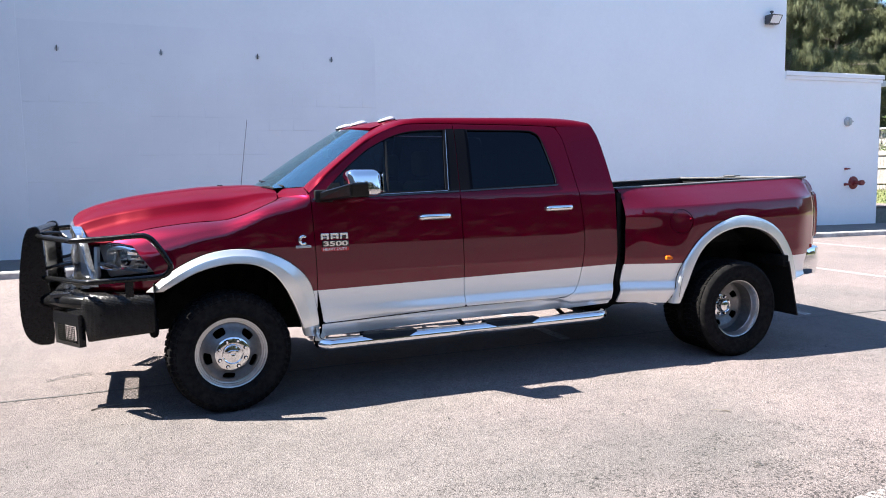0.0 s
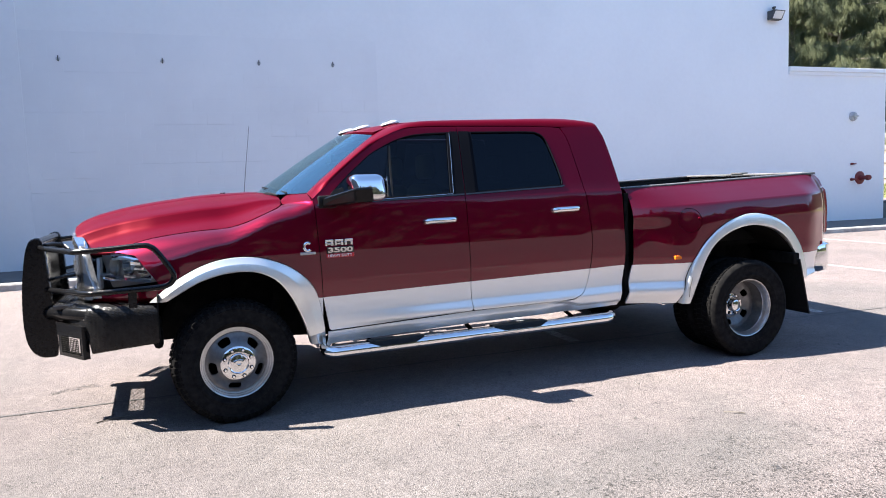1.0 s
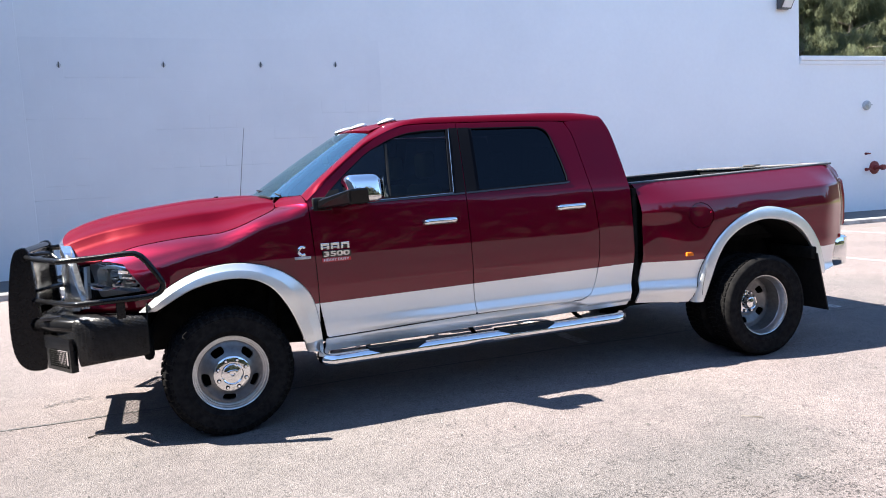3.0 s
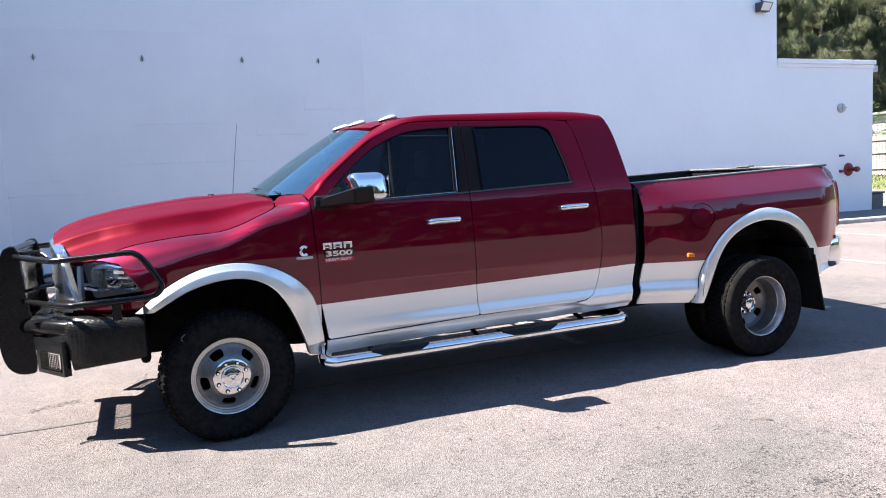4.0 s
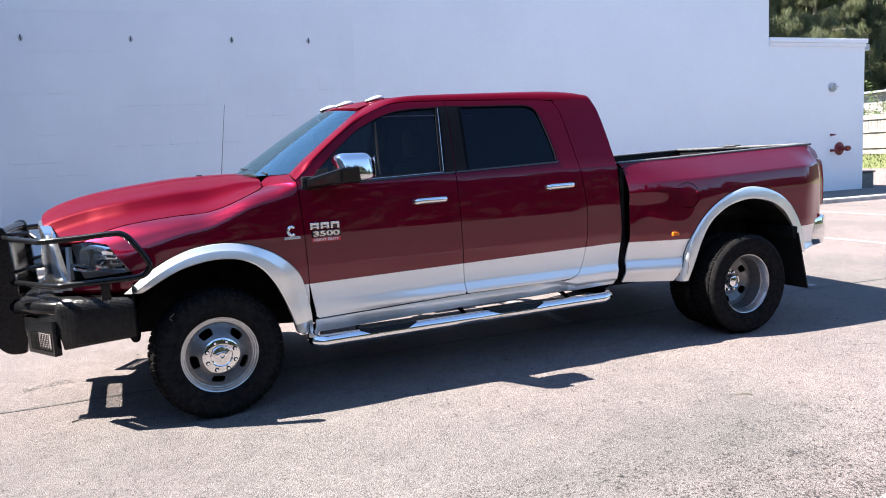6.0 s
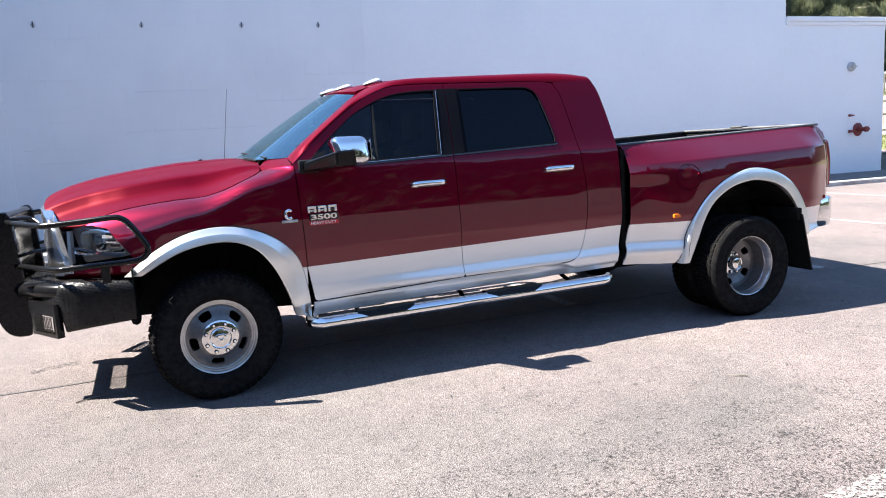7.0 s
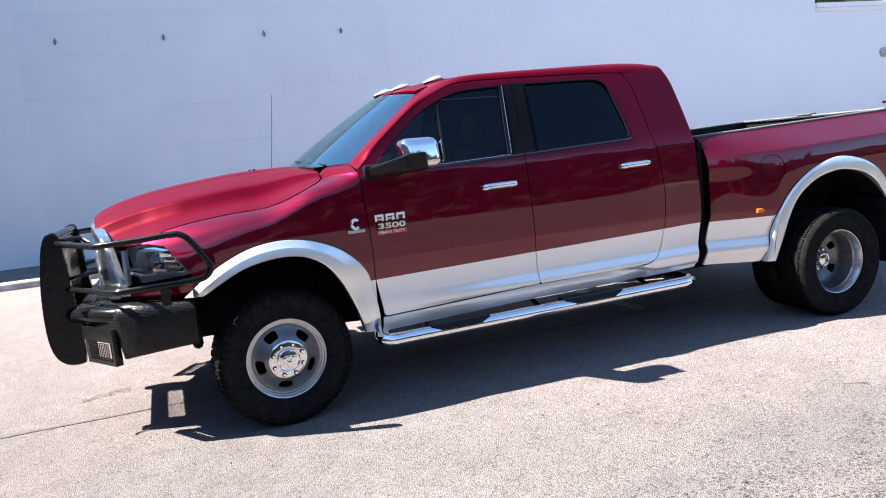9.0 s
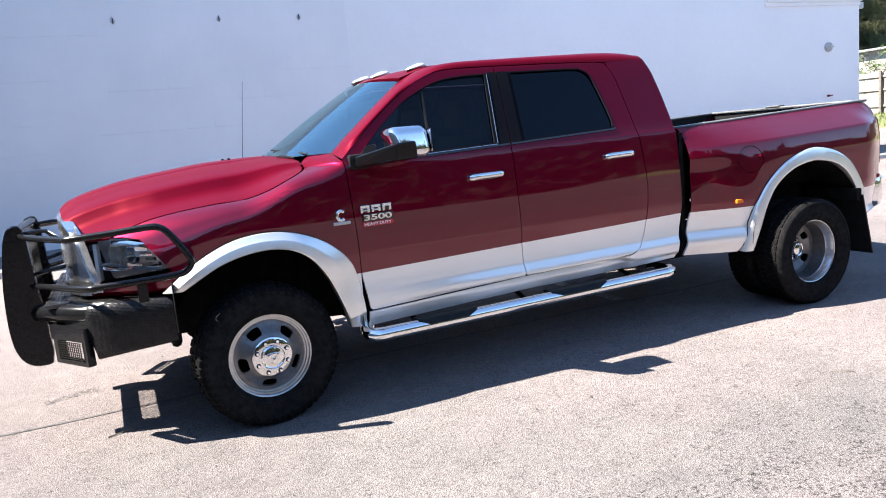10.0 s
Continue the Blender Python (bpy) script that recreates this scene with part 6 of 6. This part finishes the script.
# fire department connection
fdc = part("fire_connection", lathe_at(18.60, WY, 1.18, [(0.19, 0.0), (0.19, -0.02), (0.15, -0.035), (0.09, -0.04), (0.075, -0.10), (0.0, -0.10)]), FIRERED, None, "", True)
tagged(fdc, "red enamelled fire hose connection on the wall", "fire hydrant")
part("pipe", cyl((18.60, WY - 0.08, 1.18), (18.60, WY - 0.25, 1.18), 0.06), FIRERED, fdc, "", True)
part("cap", cyl((18.60, WY - 0.25, 1.18), (18.60, WY - 0.33, 1.18), 0.08, 0.075, 12), FIRERED, fdc, "", True)
for dx in (-1, 1):
    part("lug", box(18.60 + dx * 0.09 - 0.02, 18.60 + dx * 0.09 + 0.02, WY - 0.32, WY - 0.27, 1.16, 1.20, 0.006), FIRERED, fdc)
for x, z, s in ((18.26, 1.59, 0.05), (18.27, 1.14, 0.065)):
    v = part("wall_valve", cyl((x, WY, z), (x, WY - 0.10, z), s * 0.7, s * 0.5, 12), FIRERED, None, "", True)
    tagged(v, "small red pipe valve on the wall", "valve", "valves beside the connection")
    part("valve_handle", box(x - s, x + s * 1.3, WY - 0.13, WY - 0.10, z - s * 0.35, z + s * 0.35, 0.01), FIRERED, v)

# meter box beyond the corner
mb = part("utility_box", box(20.05, 20.58, 9.9, 10.5, gz(20.3) + 0.0, gz(20.3) + 0.57, 0.03), mottled("grey_green_enamel", (0.09, 0.11, 0.11), (0.14, 0.16, 0.155), 8.0, 0.6))
tagged(mb, "grey-green metal utility box on the ground", "utility box")
part("lid", box(20.02, 20.61, 9.87, 10.53, gz(20.3) + 0.57, gz(20.3) + 0.63, 0.015), DARKMETAL, mb)

# ---- far side: grass, fence, shed, shrubs, trees ----
def stuff(name, bm_or_ob, label, category):
    return tagged(bm_or_ob, label, category, kind="stuff")


GZ2 = gz(30)
grass_verts, grass_faces = [], []
rng = random.Random(11)
for k in range(9000):
    x, y = rng.uniform(26.5, 31.5), rng.uniform(6, 34)
    h, a, w = rng.uniform(0.05, 0.16), rng.uniform(0, 6.28), rng.uniform(0.012, 0.03)
    i = len(grass_verts)
    z = gz(x)
    grass_verts += [(x - w * math.cos(a), y - w * math.sin(a), z), (x + w * math.cos(a), y + w * math.sin(a), z), (x + rng.uniform(-.05, .05), y + rng.uniform(-.05, .05), z + h)]
    grass_faces.append((i, i + 1, i + 2))
stuff("grass", link_mesh("grass", grass_verts, grass_faces, GRASSM), "sunlit yellow-green grass along the fence", "grass")
verge = sheet("verge", [[(x, y, gz(x) + 0.004) for y in np.arange(-30, 70.1, 5)] for x in np.arange(26.5, 31.6, 0.5)], GRASSM, None, "grass verge in front of the fence")
tagged(verge, category="grass", kind="structure")

fence = new("wooden_fence")
fence.location = (0, 0, 0)
tagged(fence, "weathered pale wooden board fence with posts and rails", "fence")
FX = 30.0
plank = box(-0.012, 0.012, -0.068, 0.068, 0.02, 1.8, 0.004, 1).copy()
first = None
for k in range(150):
    y = 6.0 + 0.143 * k
    if first is None:
        first = part("board", plank, FENCEWOOD, fence)
        ob = first
    else:
        ob = new("board", first.data)
        ob.parent = fence
    ob.matrix_basis = pose(FX + 0.02, y, gz(FX) + rng.uniform(-0.02, 0.02), 0, 0, rng.uniform(-2, 2))
for z in (0.35, 1.05, 1.62):
    part("rail", box(FX - 0.05, FX - 0.005, 6, 27.4, GZ2 + z - 0.045, GZ2 + z + 0.045, 0.006), FENCEWOOD, fence)
for k in range(10):
    y = 6.6 + 2.35 * k
    part("post", box(FX - 0.15, FX - 0.05, y - 0.05, y + 0.05, GZ2, GZ2 + 1.85, 0.01), BARK, fence, "dark timber post")

shed = part("shed", box(36, 42, 10, 40, GZ2, GZ2 + 3.1), mottled("shed_siding", (0.30, 0.29, 0.27), (0.38, 0.37, 0.35), 2.0, 0.8))
tagged(shed, "long white building behind the fence", "shed")
part("roof", hexa([(35.6, 9.6, GZ2 + 3.1), (42.4, 9.6, GZ2 + 3.1), (42.4, 40.4, GZ2 + 3.1), (35.6, 40.4, GZ2 + 3.1), (35.6, 9.6, GZ2 + 3.2), (42.4, 9.6, GZ2 + 3.6), (42.4, 40.4, GZ2 + 3.6), (35.6, 40.4, GZ2 + 3.2)]), GALV, shed)


def foliage(rng, clumps, centre, spread, blade, count, droop):
    """Clumps of small hanging leaves; each clump is a fan of narrow blades about one point."""
    v, f = [], []
    for _ in range(clumps):
        c = centre(rng)
        for _ in range(count):
            a, e = rng.uniform(0, 6.283), rng.uniform(-0.5, 0.9)
            d = Vector((math.cos(a) * math.cos(e), math.sin(a) * math.cos(e), math.sin(e) - droop)).normalized()
            L, w = blade * rng.uniform(0.6, 1.4), blade * rng.uniform(0.04, 0.085)
            s = d.cross(Vector((rng.uniform(-1, 1), rng.uniform(-1, 1), 0.3))).normalized() * w
            p = Vector(c) + Vector((rng.uniform(-1, 1), rng.uniform(-1, 1), rng.uniform(-1, 1))) * spread
            m = p + d * L * 0.55
            q = p + d * L + Vector((0, 0, -droop * L * 0.5))
            i = len(v)
            v += [tuple(p), tuple(m + s), tuple(q), tuple(m - s)]
            f.append((i, i + 1, i + 2, i + 3))
    return v, f


def tufts(rng, clumps, centre, count):
    """Pendent tufts of long thin needles that hang from one point and splay a little."""
    v, f = [], []
    for _ in range(clumps):
        c = Vector(centre(rng))
        lean = Vector((rng.gauss(0, 0.28), rng.gauss(0, 0.28), -1.0))
        size = rng.uniform(0.4, 0.95)
        for _ in range(count):
            d = (lean + Vector((rng.gauss(0, 0.30), rng.gauss(0, 0.30), rng.uniform(-0.1, 0.35)))).normalized()
            L, w = size * rng.uniform(0.3, 0.8), rng.uniform(0.006, 0.012)
            s = d.cross(Vector((rng.uniform(-1, 1), rng.uniform(-1, 1), 0.2))).normalized() * w
            p = c + Vector((rng.gauss(0, 0.07), rng.gauss(0, 0.07), rng.gauss(0, 0.07)))
            m = p + d * L * 0.5
            i = len(v)
            v += [tuple(p), tuple(m + s), tuple(p + d * L + Vector((0, 0, -0.12 * L))), tuple(m - s)]
            f.append((i, i + 1, i + 2, i + 3))
    return v, f


def tree(seed, h, r):
    rng = random.Random(seed)
    t = new("pine_tree")
    tagged(t, "tall dense green tree with hanging needle foliage", "tree", "trees behind the building")
    part("trunk", tube(cr([(0, 0, -0.3), (0.1, 0.05, h * 0.3), (-0.1, 0.1, h * 0.65), (0.05, 0, h * 0.97)], 5), lambda u: 0.28 * (1 - u) + 0.03, 10), BARK, t, "", True)
    limbs = []
    for k in range(46):
        z = h * (0.14 + 0.82 * (k / 45.0) ** 0.9)
        a = k * 2.4 + rng.uniform(-0.4, 0.4)
        L = r * (1.0 - 0.72 * (z / h) ** 1.6) * rng.uniform(0.7, 1.12)
        end = Vector((math.cos(a) * L, math.sin(a) * L, z + L * rng.uniform(-0.05, 0.35)))
        limbs.append((Vector((0, 0, z)), end))
    lb = bmesh.new()
    for a, b in limbs:
        tube_bm(lb, [a, a.lerp(b, 0.5) + Vector((0, 0, 0.15)), b], lambda u: 0.07 * (1 - u) + 0.012, 5)
    part("branchwork", lb, BARK, t)

    def centre(g):
        a, b = g.choice(limbs)
        u = g.uniform(0.25, 1.05)
        return a.lerp(b, u) + Vector((g.gauss(0, 0.28), g.gauss(0, 0.28), g.gauss(-0.1, 0.3)))
    v, f = tufts(rng, 4600, centre, 30)
    tagged(link_mesh("crown", v, f, LEAF, t), kind="stuff")
    return t


ta = tree(5, 15.0, 4.2)
ta.matrix_basis = pose(29.0, 29.0, 0.3)
for x, y, z, s in ((35.0, 27.5, 0.5, 70), (41.5, 30.0, 0.5, 190), (33.0, 35.0, 0.5, 300), (47.5, 33.0, 0.5, 20), (24.0, 33.0, 0.2, 140), (40.0, 38.0, 0.4, 240), (27.0, 40.0, 0.2, 95), (45.0, 24.5, 0.5, 160), (52.0, 27.0, 0.5, 280), (58.0, 34.0, 0.5, 40), (50.0, 40.0, 0.5, 330)):
    copy_thing(ta, pose(x, y, z, 0, 0, s))


def bush(seed, x, y, z, r, h, name, label, clumps):
    rng = random.Random(seed)

    def centre(g):
        a, e = g.uniform(0, 6.283), g.random() ** 0.4
        return (x + r * e * math.cos(a), y + r * e * math.sin(a), z + h * g.uniform(0.1, 1.0) * (1.1 - 0.5 * e))
    v, f = foliage(rng, clumps, centre, 0.1, 0.24, 12, 0.1)
    b = link_mesh(name, v, f, LEAF2)
    tagged(b, label, "shrub", "shrubs behind the fence")
    part("stems", tube([(x, y, z - 0.1), (x + 0.05, y, z + h * 0.8)], lambda u: 0.05 - 0.03 * u, 6), BARK, b)


for k, (x, y) in enumerate(((33.0, 17.5), (33.2, 20.0), (32.8, 15.2), (33.4, 22.6))):
    bush(k, x, y, GZ2 + 0.4, 1.2, 3.2, "shrub", "light green leafy shrub behind the fence", 170)
dead = bmesh.new()
rng = random.Random(8)
for k in range(120):
    y = rng.uniform(12, 24)
    p = Vector((30.3, y, GZ2 + 1.6))
    q = p + Vector((rng.uniform(-0.5, 0.3), rng.uniform(-0.9, 0.9), rng.uniform(0.2, 1.1)))
    tube_bm(dead, [p, p.lerp(q, 0.5) + Vector((0, 0, 0.15)), q], 0.012, 4)
stuff("dry_vines", part("dry_vines", dead, BARK), "tangle of dry pale vines over the fence", "vines")

# woods across the lot behind the viewer, mirrored in the paint
def wood_top(u):
    return 12.0 + 2.0 * math.sin(u * 0.21) + 1.3 * math.sin(u * 0.53 + 1) + 0.8 * math.sin(u * 1.37)


def wood_line(u):
    return max(-62.0, min(62.0, u)), -34 + (abs(u) - 62 if abs(u) > 62 else 0) * 0.9


def far_wood(g):
    u = g.uniform(-130, 130)
    x, y = wood_line(u)
    return (x + g.gauss(0, 0.8), y + g.gauss(0, 0.9), g.random() ** 0.8 * wood_top(u))


v, f = foliage(random.Random(21), 11000, far_wood, 0.5, 0.42, 9, 0.4)
# dark sheet added behind the leaves, standing for the shade inside the wood
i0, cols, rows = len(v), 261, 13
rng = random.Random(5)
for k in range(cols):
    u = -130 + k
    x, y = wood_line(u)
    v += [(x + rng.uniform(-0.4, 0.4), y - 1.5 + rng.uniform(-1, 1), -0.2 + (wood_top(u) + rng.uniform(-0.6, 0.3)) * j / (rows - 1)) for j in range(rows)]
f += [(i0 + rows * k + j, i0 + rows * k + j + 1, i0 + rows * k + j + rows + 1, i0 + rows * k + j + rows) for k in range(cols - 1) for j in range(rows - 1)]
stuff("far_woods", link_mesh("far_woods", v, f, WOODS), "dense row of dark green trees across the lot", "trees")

# dense dark trees closing the view behind the fence and the roofs
def back_wood(g):
    u = g.uniform(0, 1)
    return (22 + 62 * u + g.gauss(0, 1.0), 50 - 22 * u + g.gauss(0, 1.2), g.random() ** 0.8 * (15 + 2 * math.sin(u * 23)))


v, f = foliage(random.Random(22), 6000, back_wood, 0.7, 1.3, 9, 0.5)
# added dark sheet here too, for the shade between the leaves
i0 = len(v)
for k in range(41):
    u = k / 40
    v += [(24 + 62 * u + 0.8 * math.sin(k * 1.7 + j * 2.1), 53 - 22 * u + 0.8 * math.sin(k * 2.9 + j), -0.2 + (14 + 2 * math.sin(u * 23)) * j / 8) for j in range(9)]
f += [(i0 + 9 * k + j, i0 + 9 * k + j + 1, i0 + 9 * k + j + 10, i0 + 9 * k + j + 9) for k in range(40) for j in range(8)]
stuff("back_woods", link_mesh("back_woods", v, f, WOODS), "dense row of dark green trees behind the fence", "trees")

# wall blocks, each with its own edges
BL, BH = 0.507, 0.2535
shared = {}
rng = random.Random(17)


def block_mesh(w, kind):
    key = (round(w, 3), kind)
    if key not in shared:
        e, o, i = (0.007, 0.001, 0.013) if kind else (0.0005, 0.0004, 0.003)
        q = 0.003
        v = [(0, 0.014, 0), (w, 0.014, 0), (w, 0.014, BH), (0, 0.014, BH), (o, e, o), (w - 0.0004, 0.0005, o), (w - 0.0004, 0.0005, BH - 0.0004), (0.0004, 0.0005, BH - 0.0004), (q, 0, i), (w - q, 0, i), (w - q, 0, BH - q), (q, 0, BH - q)]
        f = [(8, 9, 10, 11)] + [(a + d, (a + 1) % 4 + d, (a + 1) % 4 + d + 4, a + d + 4) for d in (0, 4) for a in range(4)]
        me = bpy.data.meshes.new("block")
        me.from_pydata(v, [], f)
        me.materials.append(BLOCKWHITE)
        shared[key] = me
    return shared[key]


run = 0
for row in range(18):
    z = 4.605 - BH * (row + 1)
    x = -3.6 - (BL / 2 if row % 2 else 0)
    while x < 4.06 - 0.01:
        a, b = max(x, -3.6), min(x + BL, 4.06)
        run = run - 1 if run > 0 else (rng.randint(1, 5) if rng.random() < 0.075 else 0)
        kind = run > 0
        if b - a > 0.02 and b > -2.8:
            ob = new("block", block_mesh(b - a, kind))
            ob.parent = wall
            ob.location = (a, WY + rng.uniform(-0.0004, 0.0004) + 0.001, z)
        x += BL
